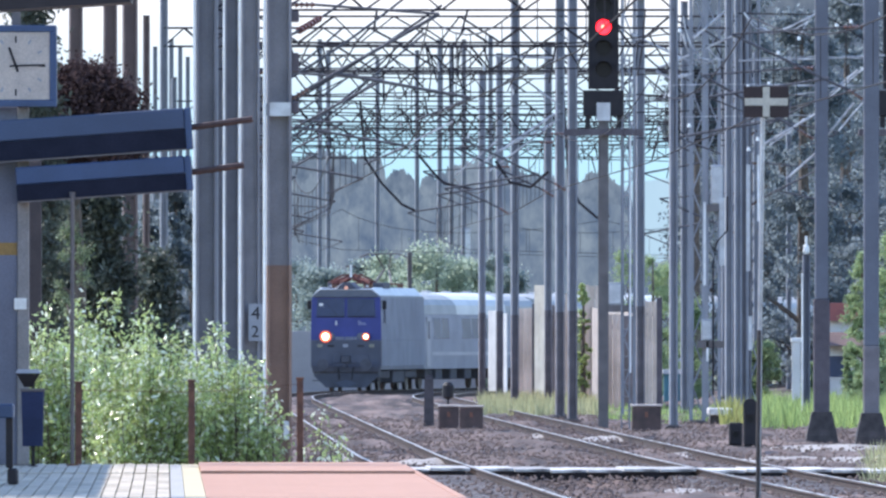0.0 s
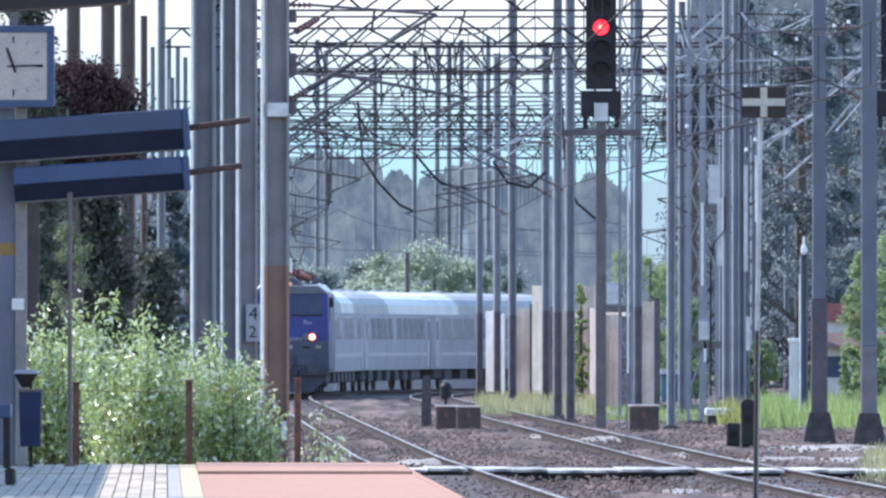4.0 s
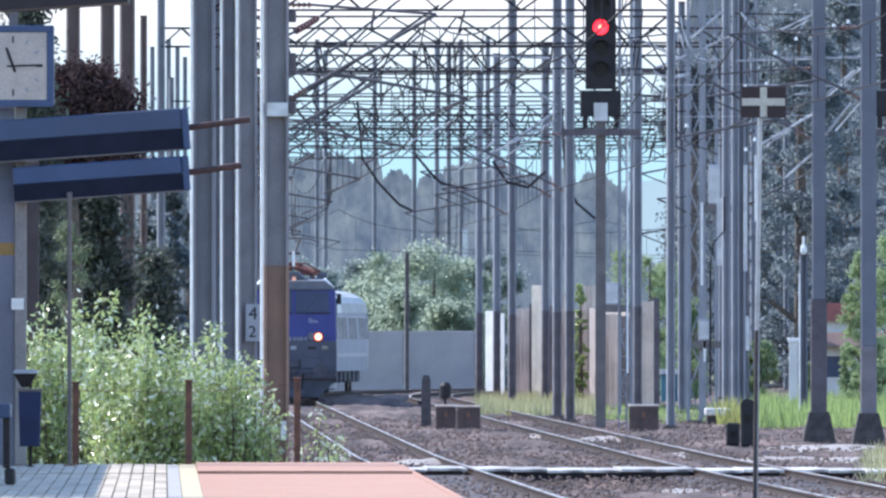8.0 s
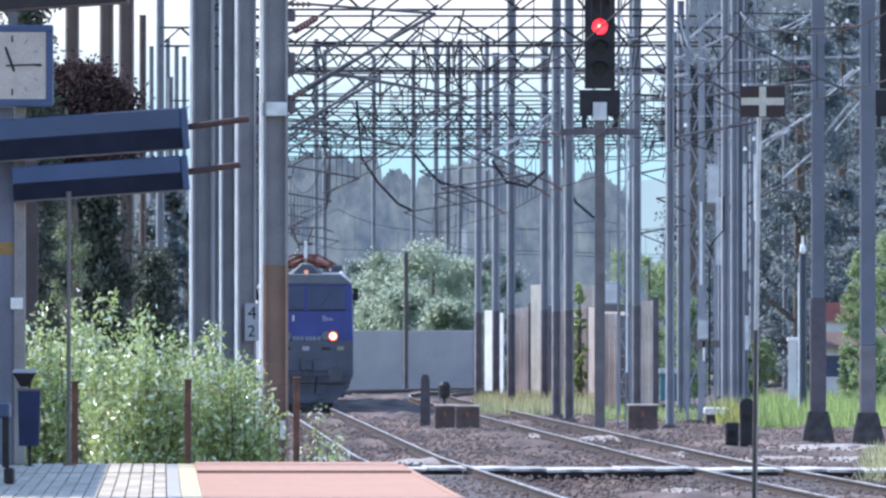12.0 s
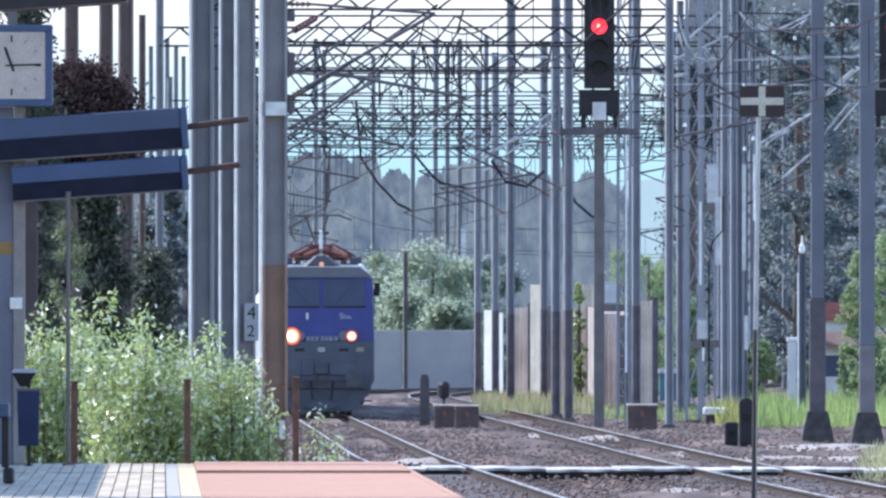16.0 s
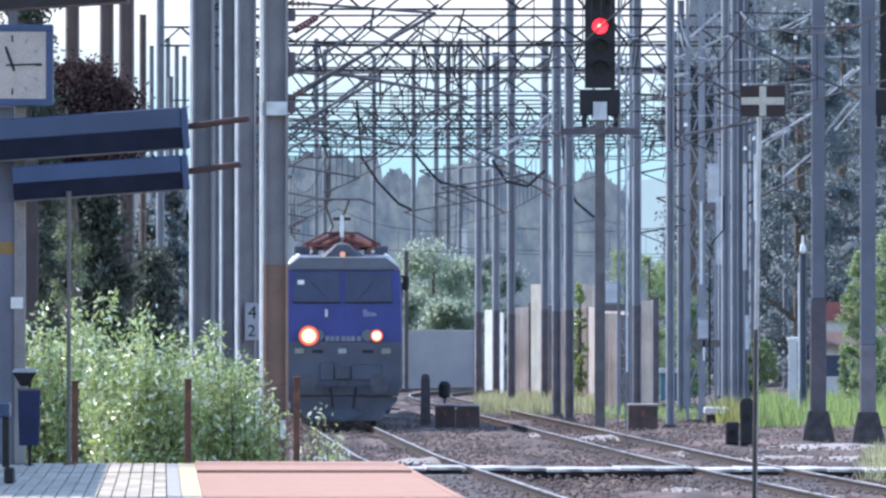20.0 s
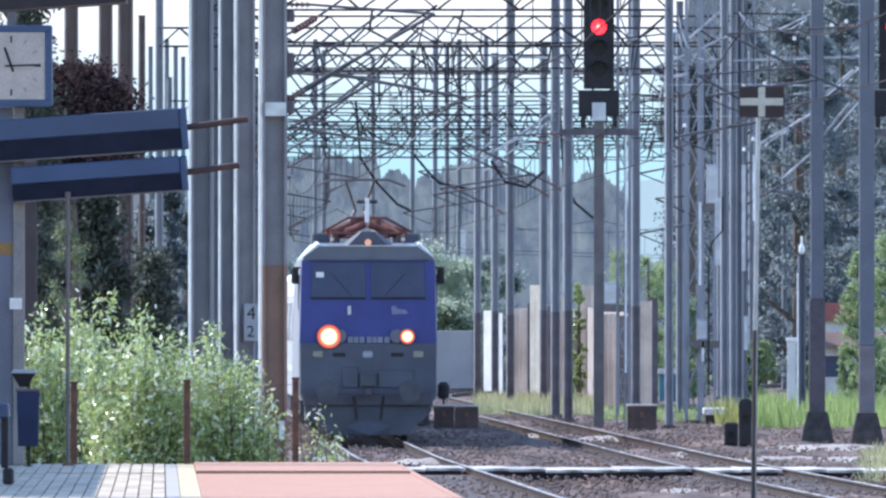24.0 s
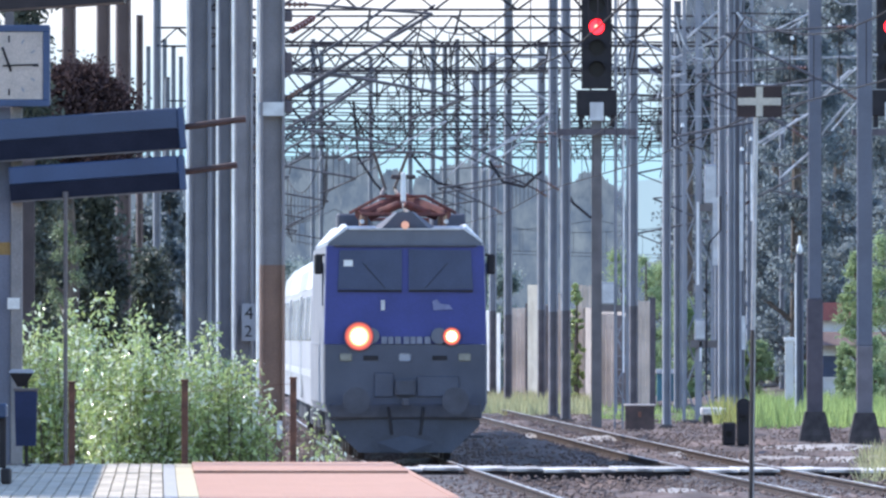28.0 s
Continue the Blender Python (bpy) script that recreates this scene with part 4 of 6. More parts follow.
        part("block", bm, CONCRETE_DARK, f)
        part("plinth", boxm(-0.46, 0.46, -0.62, 0.62, -0.5, 0.12, bev=0.03), CONCRETE_DARK, f)
    # lattice masts
    t = lattice_kind("grey lattice mast of two channels with battens", 13.5, 0.34)
    t.matrix_basis = pose(6.739, 425, -0.3)
    for x, y in ((7.417, 440), (9.115, 470), (8.52, 560), (5.198, 452)):
        copy_thing(t, pose(x, y, -0.3))
    for p in (((6.588, 425, 10.214), (7.377, 425, 10.852)), ((5.707, 425, 9.425), (6.739, 425, 9.85), (7.832, 425, 10.336)), ((4.948, 425, 10.336), (6.739, 425, 9.486))):
        stay(t, p, 0.034)
    stay(t, ((6.36, 425, 10.336), (6.436, 425, 10.002), (6.648, 425, 9.653), (6.997, 425, 9.546), (7.255, 425, 9.668)), 0.032, "jumper_cable")
    stay(t, ((5.631, 425, 9.304), (5.98, 425, 9.152), (6.466, 425, 9.243)), 0.03, "jumper_cable")
    def spot(px, py, d):
        return ((px - 784) / 28000 * d, d, 2.2 + (596 - py) / 28000 * d)
    o = t.matrix_basis.translation
    for run, r in ((((1222, 68), (1278, 20)), 0.034), (((1203, 28), (1207, 52), (1216, 78), (1232, 103), (1250, 106)), 0.024), (((1246, 84), (1256, 96), (1266, 106), (1278, 105)), 0.024),
                   (((1155, 124), (1172, 135), (1198, 138), (1218, 131)), 0.024), (((1318, 30), (1338, 48), (1362, 57), (1396, 54), (1426, 38)), 0.022), (((1480, 0), (1496, 8), (1520, 8), (1556, 2)), 0.022),
                   (((1463, 172), (1526, 118)), 0.03), (((1478, 232), (1526, 176)), 0.03), (((1388, 238), (1418, 210)), 0.03), (((1356, 258), (1396, 229)), 0.03), (((1398, 306), (1442, 270)), 0.03),
                   (((1166, 151), (1300, 149), (1530, 152)), 0.012), (((1320, 104), (1440, 100), (1568, 106)), 0.012), (((1400, 168), (1462, 160)), 0.02), (((1410, 62), (1424, 38)), 0.03)):
        part("light_tube" if r > 0.025 else "light_cable", tube(bmesh.new(), [Vector(spot(*p, 424.7)) - o for p in run], r, 6), STEEL_SUNLIT, t, "tube coloured light grey as if sunlit" if r > 0.025 else "cable coloured light grey as if sunlit")
    # Pale strips added where the lattice masts glint.
    for px, y0, y1, hw, m in ((1241, 505, 358, 0.035, STRIP), (1272, 470, 350, 0.07, LID), (1318, 480, 292, 0.05, LID), (1336, 392, 274, 0.03, STRIP), (1246, 640, 590, 0.03, STRIP), (1322, 620, 560, 0.05, LID)):
        a, b = Vector(spot(px, y0, 424.6)) - o, Vector(spot(px, y1, 424.6)) - o
        part("sunlit_strip", boxm(a.x - hw, a.x + hw, a.y, a.y + 0.03, a.z, b.z), m, t, "pale strip standing in for a glint on the mast")
    part("drop_wire", tube(bmesh.new(), [Vector(spot(*p, 424.5)) - o for p in ((1281, 348), (1281, 408), (1262, 430), (1256, 470), (1256, 700))], 0.026), WIRE, t, "dark hanging cable")
    # Insulators coloured white so that they read as glints.
    for px, py in ((1197, 54), (1335, 246), (1319, 264), (1355, 148), (1318, 152), (1371, 93), (1408, 68), (1475, 44), (1500, 38), (1548, 24), (1180, 168), (1214, 222), (1160, 228)):
        c = Vector(spot(px, py, 424.6)) - o
        part("cap_insulator", rodm((c.x, c.y, c.z - 0.05), (c.x, c.y, c.z + 0.05), 0.055, 8, 0.03), WHITE, t, "small insulator coloured white to show as a glint")
    for px, py0, py1, w, d, lab in ((1263, 362, 292, 22, 440, "pale grey switch box fixed on a mast"), (1245, 603, 565, 20, 425, "pale grey switch box fixed on a mast"), (1082, 540, 500, 24, 452, "pale blue-grey box on a mast"), (822, 470, 405, 11, 799.7, "slim pale cabinet on a far mast")):
        z0, z1 = 2.2 + (596 - py0) / 28000 * d, 2.2 + (596 - py1) / 28000 * d
        s = thing("switch_box", lab, "box", ((px - 784) / 28000 * d, d - 0.3, z0), "switch boxes")
        hw = w / 56000 * d
        part("case", boxm(-hw, hw, -0.12, 0.35, 0, z1 - z0, bev=0.02), GREY_PAINT, s)
        part("shelf", boxm(-hw - 0.12, hw + 0.3, -0.1, 0.3, -0.2, -0.004), STEEL_OLD, s)
        part("door", boxm(-hw + 0.03, hw - 0.03, -0.135, -0.121, 0.05, z1 - z0 - 0.05), LID, s)


def truss(y, x0, x1, z, h, skew=0.0):
    t = thing("portal_beam", "grey lattice portal beam across the tracks", "beam", (0, y, 0), "portal beams")
    for zz in (z, z - h):
        part("chord", rodm((x0, 0, zz), (x1, skew, zz), 0.029, 4), TRUSS, t)
    rng = random.Random(int(y))
    n = max(6, int((x1 - x0) / (h * 1.25)))
    xs = [x0 + (x1 - x0) * (k + (rng.uniform(-0.28, 0.28) if 0 < k < n else 0)) / n for k in range(n + 1)]
    for k in range(n):
        u, v = (z, z - h) if k % 2 else (z - h, z)
        part("diagonal", rodm((xs[k], 0, u), (xs[k + 1], 0, v), rng.uniform(0.02, 0.034), 4), TRUSS, t)
        if rng.random() < 0.45:
            x, L = rng.uniform(xs[k], xs[k + 1]), rng.uniform(0.3, 1.1)
            part("hanging_strut", rodm((x, 0.02, z - h), (x + rng.uniform(-0.3, 0.3), 0.02, z - h - L), rng.uniform(0.02, 0.035), 5), TRUSS, t)


# distance, top, depth of the beam, left and right leg
PORTALS = ((402, 11.25, 0.75, -5.915, 5.772), (452, 11.35, 0.75, -6.263, 8.33), (505, 11.5, 0.8, -6.493, 7.791), (560, 11.5, 0.8, -8.64, 10.96),
           (618, 11.4, 0.8, -10.638, 10.109), (680, 11.7, 0.8, -8.354, 14.717), (745, 12.0, 0.8, -10.962, 14.049), (820, 12.1, 0.6, -11.392, 15.99),
           (428, 10.55, 0.5, -7.643, 7.643), (478, 10.7, 0.5, -6.282, 7.187), (590, 10.7, 0.5, -8.808, 10.367), (712, 11.5, 0.5, -10.273, 13.426))


def portals():
    """Lattice beams, one behind another, each on a pair of masts."""
    leg = mast_kind("steel portal leg in a haze-toned blue-grey", 12.6, 0.20, 0.20, STEEL_HAZED, strip=False)
    first = True
    for y, zt, h, xa, xb in PORTALS:
        truss(y, xa, xb, zt, h)
        for x in (xa, xb):
            if first:
                leg.matrix_basis, first = pose(x, y, -0.3), False
            else:
                copy_thing(leg, pose(x, y, -0.3))


def wire_run(label, pts, r=0.014, name="overhead_wire"):
    bm = tube(bmesh.new(), pts, r)
    single(name, bm, WIRE, label, "wire", "overhead wires")


def overhead():
    sup = [150, 195, 255, 320, 385, 450, 515, 580, 640, 700, 760]
    for off in (0.0, 5.2):
        for i, (ya, yb) in enumerate(zip(sup, sup[1:])):
            c = thing("catenary_span", "span of messenger and contact wire with droppers", "overhead wire", group="catenary spans")
            za, zb = (0.25 if i % 2 else -0.25), (-0.25 if i % 2 else 0.25)
            P = lambda k: (main_x(ya + (yb - ya) * k) + off + za + (zb - za) * k, ya + (yb - ya) * k)
            sag = lambda k: 7.35 - 4 * 0.75 * k * (1 - k)
            part("messenger_wire", tube(bmesh.new(), [(*P(k / 10), sag(k / 10)) for k in range(11)], 0.013), WIRE, c)
            part("contact_wire", rodm((*P(0), 5.72), (*P(1), 5.72), 0.013, 5), WIRE, c)
            for k in range(1, 9):
                part("dropper", rodm((*P(k / 9), 5.72), (*P(k / 9), sag(k / 9)), 0.007, 4), WIRE, c)
    # wires that leave the tracks to be anchored at the left-hand masts
    for a, b in (((-5.225, 385, 7.095), (-0.129, 402, 10.613)), ((-5.225, 385, 6.023), (-0.63, 452, 10.853)), ((-3.977, 320, 6.954), (-1.034, 402, 10.829)), ((-6.364, 450, 6.475), (-1.695, 505, 10.821)), ((-6.364, 450, 7.279), (-2.236, 505, 11.146)), ((-3.977, 320, 7.926), (-2.355, 402, 10.9)), ((-5.225, 385, 7.645), (-2.97, 452, 11.014))):
        a, b = Vector(a), Vector(b)
        wire_run("slack dark anchor wire between masts", [a.lerp(b, k / 8) - Vector((0, 0, 0.12 * math.sin(math.pi * k / 8))) for k in range(9)], 0.032)
    # slack jumper cables that hang in bows between the cross-spans
    for y, pts in ((505, ((-2.75, 9.7), (-2.6, 7.9), (-2.06, 7.09), (-1.42, 6.42), (-1.0, 6.22))), (505, ((-0.88, 7.99), (-0.43, 7.45), (-0.07, 7.09), (0.83, 6.91))), (505, ((3.75, 9.7), (3.9, 7.1), (4.26, 6.46), (4.80, 6.0), (5.2, 6.05))),
                   (450, ((1.4, 7.2), (1.8, 6.6), (2.4, 6.45), (2.9, 6.9)))):
        v = [Vector((x, y, z)) for x, z in pts]
        wire_run("thick dark jumper cable hanging in a bow", [a.lerp(b, k / 4) for a, b in zip(v, v[1:]) for k in range(4)] + [v[-1]], 0.042, "jumper_cable")
    for a, b, u, v in (((-3.977, 320, 7.926), (-2.355, 402, 10.9), 0.42, 0.64), ((-5.225, 385, 6.023), (-0.63, 452, 10.853), 0.05, 0.12), ((-5.225, 385, 7.095), (-0.129, 402, 10.613), 0.04, 0.10)):
        a, b = Vector(a), Vector(b)
        sag = lambda k: a.lerp(b, k) - Vector((0, 0, 0.12 * math.sin(math.pi * k)))
        wi = thing("wire_insulator", "red-brown ribbed insulator string on an anchor wire", "insulator", group="wire insulators")
        n = 7
        for k in range(n):
            p, q = sag(u + (v - u) * k / n), sag(u + (v - u) * (k + 0.7) / n)
            part("shed", rodm(tuple(p), tuple(q), 0.085, 8, 0.05), RED_PRIMER, wi)
        part("core", rodm(tuple(sag(u)), tuple(sag(v)), 0.04, 6), RED_PRIMER, wi)
    # cross-span wires above the tracks
    spans = [(p[0], 9.9, p[3], p[4], 0.35) for p in PORTALS[:5]] + [(p[0], 8.7, p[3], p[4], 0.15) for p in PORTALS[1:2]]
    for y, z, xa, xb, sag in spans:
        c = thing("cross_span", "pair of cross-span wires with hangers above the tracks", "overhead wire", group="cross-spans")
        pt = lambda k, zz, s: (xa + (xb - xa) * k, y, zz - 4 * s * k * (1 - k))
        rng = random.Random(int(y * z))
        low = rng.uniform(-0.25, 0.3)
        for zz, s, nm in ((z, sag, "upper_wire"), (z - 0.9, low, "lower_wire")):
            part(nm, tube(bmesh.new(), [pt(k / 10, zz, s) for k in range(11)], 0.019), WIRE, c)
        for k in range(1, 20):
            u = k / 20 + rng.uniform(-0.015, 0.015)
            v = u + (0.03 if k % 2 else -0.03) + rng.uniform(-0.015, 0.015)
            part("hanger", rodm(pt(u, z, sag), pt(v, z - 0.9, low), 0.02, 4), WIRE, c)
            # Bright stubs strewn along the lower wire imitate its glints.
            if rng.random() < 0.5:
                p = pt(v, z - 0.9, low)
                part("clamp", rodm((p[0], p[1] - 0.03, p[2] - 0.07), (p[0] + rng.uniform(-0.08, 0.08), p[1] - 0.03, p[2] + 0.09), 0.026, 6), STEEL_SUNLIT, c, "bright stub added as a glint on the wire")


# ---- signals ----
def signal(px, name_label, d=400):
    x = (px - 784) / 28000 * d
    s = thing("colour_light_signal", name_label, "signal", (x, d, -0.3), "signals")
    k = d / 28000
    Z = lambda py: 2.5 + (596 - py) * k
    hw = 27 * k
    part("backboard", boxm(-hw, hw, 0.0, 0.04, Z(158), Z(-70), bev=0.015), BLACK, s)
    part("lamp_case", boxm(-hw * 0.8, hw * 0.8, 0.04, 0.3, Z(150), Z(-60)), BLACK, s)
    for py, on in ((-30, 0), (10, 0), (48, 1), (86, 0), (124, 0)):
        bm = rodm((0, -0.02, Z(py)), (0, 0.0, Z(py)), 0.19, 16)
        lens = part("lens", bm, SIGNAL_RED if on else LENS_OFF, s, "lit red lens" if on else "unlit dark lens")
        if on:
            part("lamp_core", rodm((0, -0.03, Z(py)), (0, -0.021, Z(py)), 0.06, 12), SIGNAL_CORE, lens, "bright centre of the red lamp")
        bm = bmesh.new()
        for j in range(8):
            a, b = math.pi * j / 8, math.pi * (j + 1) / 8
            for y0, y1 in ((-0.26, 0.0),):
                v = [bm.verts.new((math.cos(t) * 0.22, yy, Z(py) + math.sin(t) * 0.22)) for t, yy in ((a, y0), (b, y0), (b, y1), (a, y1))]
                bm.faces.new(v)
        bmesh.ops.remove_doubles(bm, verts=bm.verts[:], dist=0.001)
        bmesh.ops.solidify(bm, geom=bm.faces[:], thickness=0.012)
        part("hood", bm, BLACK, s)
    part("lower_box", boxm(-36 * k, 36 * k, -0.05, 0.3, Z(206), Z(160), bev=0.02), BLACK, s)
    for sx in (-1, 1):
        part("leg", boxm(sx * 28 * k - 0.06, sx * 28 * k + 0.06, 0.0, 0.2, Z(226), Z(206)), BLACK, s)
    part("plate", boxm(-12 * k, 12 * k, -0.08, -0.055, Z(214), Z(182)), LID, s, "small pale plate")
    part("platform", boxm(-70 * k, 70 * k, -0.1, 0.5, Z(240), Z(229)), TAR, s)
    part("post", boxm(-9 * k, 9 * k, 0.05, 0.3, 0.0, Z(160)), STEEL_OLD, s)
    part("foundation", frustum(bmesh.new(), 0, 0.18, -0.4, 0.2, 0.4, 0.4, 0.3, 0.3), CONCRETE_DARK, s)
    # White upright strip added beside the ladder.
    part("bright_strip", boxm(0.66, 0.70, -0.06, -0.02, Z(660), Z(232)), STRIP, s, "white upright strip beside the ladder")
    for sx in (-1, 1):
        part("ladder_rail", boxm(sx * 0.10 + 0.54, sx * 0.10 + 0.58, 0.3, 0.34, 0.0, Z(100)), STEEL_HAZED, s)
    for j in range(24):
        part("rung", rodm((0.46, 0.32, 0.3 + j * 0.34), (0.66, 0.32, 0.3 + j * 0.34), 0.012, 4), STEEL_HAZED, s)


def cross_board():
    d = 172.0
    b = thing("indicator_board", "dark brown board with a pale cross on a slim post", "sign", (3.477, d, 0))
    part("post", rodm((3.409 - 3.477, 0.03, 2.268), (3.446 - 3.477, 0.03, 4.878), 0.024, 8), POST_GREY, b)
    part("lower_post", rodm((3.379 - 3.477, 0.03, -0.6), (3.409 - 3.477, 0.03, 2.268), 0.030, 8), DARK_POST, b, "dark weathered lower post")
    # Thin pale rod imitates the highlight down the dark post.
    part("edge_highlight", rodm((3.397 - 3.477, 0.0, -0.6), (3.428 - 3.477, 0.0, 2.268), 0.006, 5), POST_GREY, b, "pale strip standing in for the highlight along the post")
    hw = 0.246
    z0, z1 = 4.583, 4.921
    part("board", boxm(-hw, hw, -0.02, 0.0, z0, z1, bev=0.005), SIGN_BROWN, b)
    zc = (z0 + z1) / 2
    part("cross_bar", boxm(-hw * 0.95, hw * 0.95, -0.026, -0.0205, zc - 0.04, zc + 0.04), CREAM, b, "pale horizontal bar")
    part("cross_upright", boxm(-0.037, 0.037, -0.0265, -0.0202, z0 + 0.008, z1 - 0.008), CREAM, b, "pale vertical bar")
    part("clamp", boxm(-0.05, 0.05, 0.0, 0.07, zc - 0.02, zc + 0.02), STEEL_OLD, b)


# ---- leaves and trees ----
def leaves(name, pts, size, material, parent, rng, label="", long=1.0, droop=0.0):
    """Many small folded leaves at the points given."""
    n = len(pts)
    pts = np.asarray(pts)
    d = rng.normal(size=(n, 3))
    d[:, 2] -= droop
    d /= np.linalg.norm(d, axis=1)[:, None]
    e = np.cross(d, rng.normal(size=(n, 3)))
    e /= np.linalg.norm(e, axis=1)[:, None] + 1e-9
    u = np.cross(d, e)
    s = size * rng.uniform(0.6, 1.35, size=(n, 1))
    v = np.empty((n, 4, 3))
    v[:, 0], v[:, 2] = pts - d * s * long * 0.5, pts + d * s * long * 0.5
    v[:, 1] = pts + e * s * 0.3 + u * s * 0.1
    v[:, 3] = pts - e * s * 0.3 + u * s * 0.1
    me = bpy.data.meshes.new(name)
    me.vertices.add(n * 4)
    me.vertices.foreach_set("co", v.reshape(-1))
    f = np.arange(n)[:, None] * 4 + np.array([0, 1, 2, 0, 2, 3])
    me.loops.add(n * 6)
    me.loops.foreach_set("vertex_index", f.reshape(-1).astype(np.int32))
    me.polygons.add(n * 2)
    me.polygons.foreach_set("loop_start", np.arange(0, n * 6, 3, dtype=np.int32))
    me.update(calc_edges=True)
    me.validate()
    me.materials.append(material)
    ob = new(name, me)
    ob.parent = parent
    return tagged(ob, label)


def tree(name, label, at, height, spread, n, size, material, seed, base=0.15, shape=1.0, clumps=26, cat="tree", group=""):
    rng = np.random.default_rng(seed)
    t = thing(name, label, cat, at, group)
    bm = bmesh.new()
    r = height * 0.018 + 0.03
    rod(bm, (0, 0, -0.4), (0, 0, height * 0.5), r, 7, r * 0.65)
    rod(bm, (0, 0, height * 0.5), (rng.uniform(-.2, .2), 0, height * 0.92), r * 0.65, 6, r * 0.15)
    cl, rad = [], []
    for i in range(clumps):
        h = base + (1 - base) * rng.uniform(0.0, 0.93)
        k = (h - base) / (1 - base)
        wide = spread * (math.sin(math.pi * min(1, 0.18 + 0.8 * k)) if shape < 1.5 else (1.03 - k)) ** 0.8
        ang, rr = rng.uniform(0, 2 * math.pi), wide * math.sqrt(rng.uniform(0.12, 1.0))
        c = np.array((math.cos(ang) * rr, math.sin(ang) * rr, height * h))
        cl.append(c)
        rad.append(spread * rng.uniform(0.2, 0.36))
        if i < 12:
            rod(bm, (0, 0, max(0.3, c[2] - rr * 0.7)), tuple(c), r * 0.3, 5, r * 0.08)
    part("trunk", bm, BARK, t)
    idx = rng.integers(0, clumps, n)
    off = rng.normal(size=(n, 3))
    off *= 0.52
    pts = np.array(cl)[idx] + off * np.array(rad)[idx][:, None] * np.array((1, 1, 0.8))
    leaves("crown", pts, size, material, t, rng)
    return t


def needles(name, label, at, height, spread, n, seed):
    """A dense conifer with drooping tiers."""
    rng = np.random.default_rng(seed)
    t = thing(name, label, "tree", at)
    bm = bmesh.new()
    rod(bm, (0, 0, -0.4), (0, 0, height * 0.95), 0.16, 7, 0.02)
    pts = []
    for i in range(64):
        k = (i + 0.5) / 64
        z = height * (0.06 + 0.94 * k)
        reach = spread * (1.04 - k) ** 0.62 * rng.uniform(0.62, 1.08)
        ang = i * 2.4 + rng.uniform(-0.4, 0.4)
        tip = np.array((math.cos(ang) * reach, math.sin(ang) * reach, z - 0.25 * reach))
        rod(bm, (0, 0, z), tuple(tip), 0.035, 4, 0.008)
        m = n // 64
        u = rng.uniform(0.1, 1.0, size=(m, 1)) ** 0.7
        p = np.array((0, 0, z)) * (1 - u) + tip * u
        pts.append(p + rng.normal(size=(m, 3)) * np.array((0.26, 0.26, 0.2)) * (0.45 + 0.6 * (1 - u)))
    part("trunk", bm, BARK, t)
    leaves("crown", np.concatenate(pts), 0.095, LEAF_DARK, t, rng, long=1.6)
    return t


def willow(label, at, height, spread, n, seed, stems=46):
    """A bush of many upright arching stems set with narrow leaves."""
    rng = np.random.default_rng(seed)
    t = thing("willow_bush", label, "bush", at, "bushes behind the platform")
    bm = bmesh.new()
    pts = []
    for i in range(stems):
        ang = rng.uniform(0, 2 * math.pi)
        r = spread * math.sqrt(rng.uniform(0.02, 1.0))
        b = np.array((math.cos(ang) * r * 0.75, math.sin(ang) * r * 0.75, -0.3))
        h = height * rng.uniform(0.66, 1.0) * (1.0 - 0.34 * (r / spread) ** 2)
        tip = np.array((math.cos(ang) * r * 1.12 + rng.uniform(-.15, .15), math.sin(ang) * r * 1.12, h))
        midp = (b + tip) / 2 + np.array((rng.uniform(-.1, .1), 0, 0.12))
        rod(bm, tuple(b), tuple(midp), 0.016, 4, 0.011)
        rod(bm, tuple(midp), tuple(tip), 0.011, 4, 0.003)
        m = n // stems
        u = rng.uniform(0.02, 1.0, size=(m, 1))
        p = np.where(u < 0.5, b + (midp - b) * u * 2, midp + (tip - midp) * (u * 2 - 1))
        pts.append(p + rng.normal(size=(m, 3)) * np.array((0.13, 0.13, 0.09)) * (1.12 - 0.5 * u))
    part("stem_thicket", bm, BARK, t, kind="stuff")
    pts = np.concatenate(pts)
    # A share of the leaves is coloured near-white in place of sun glints.
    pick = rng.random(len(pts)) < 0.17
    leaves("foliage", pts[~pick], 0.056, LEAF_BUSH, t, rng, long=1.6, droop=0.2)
    leaves("pale_foliage", pts[pick], 0.060, GLINT_LEAF, t, rng, "near-white leaves standing in for sun glints", long=1.6)
    return t


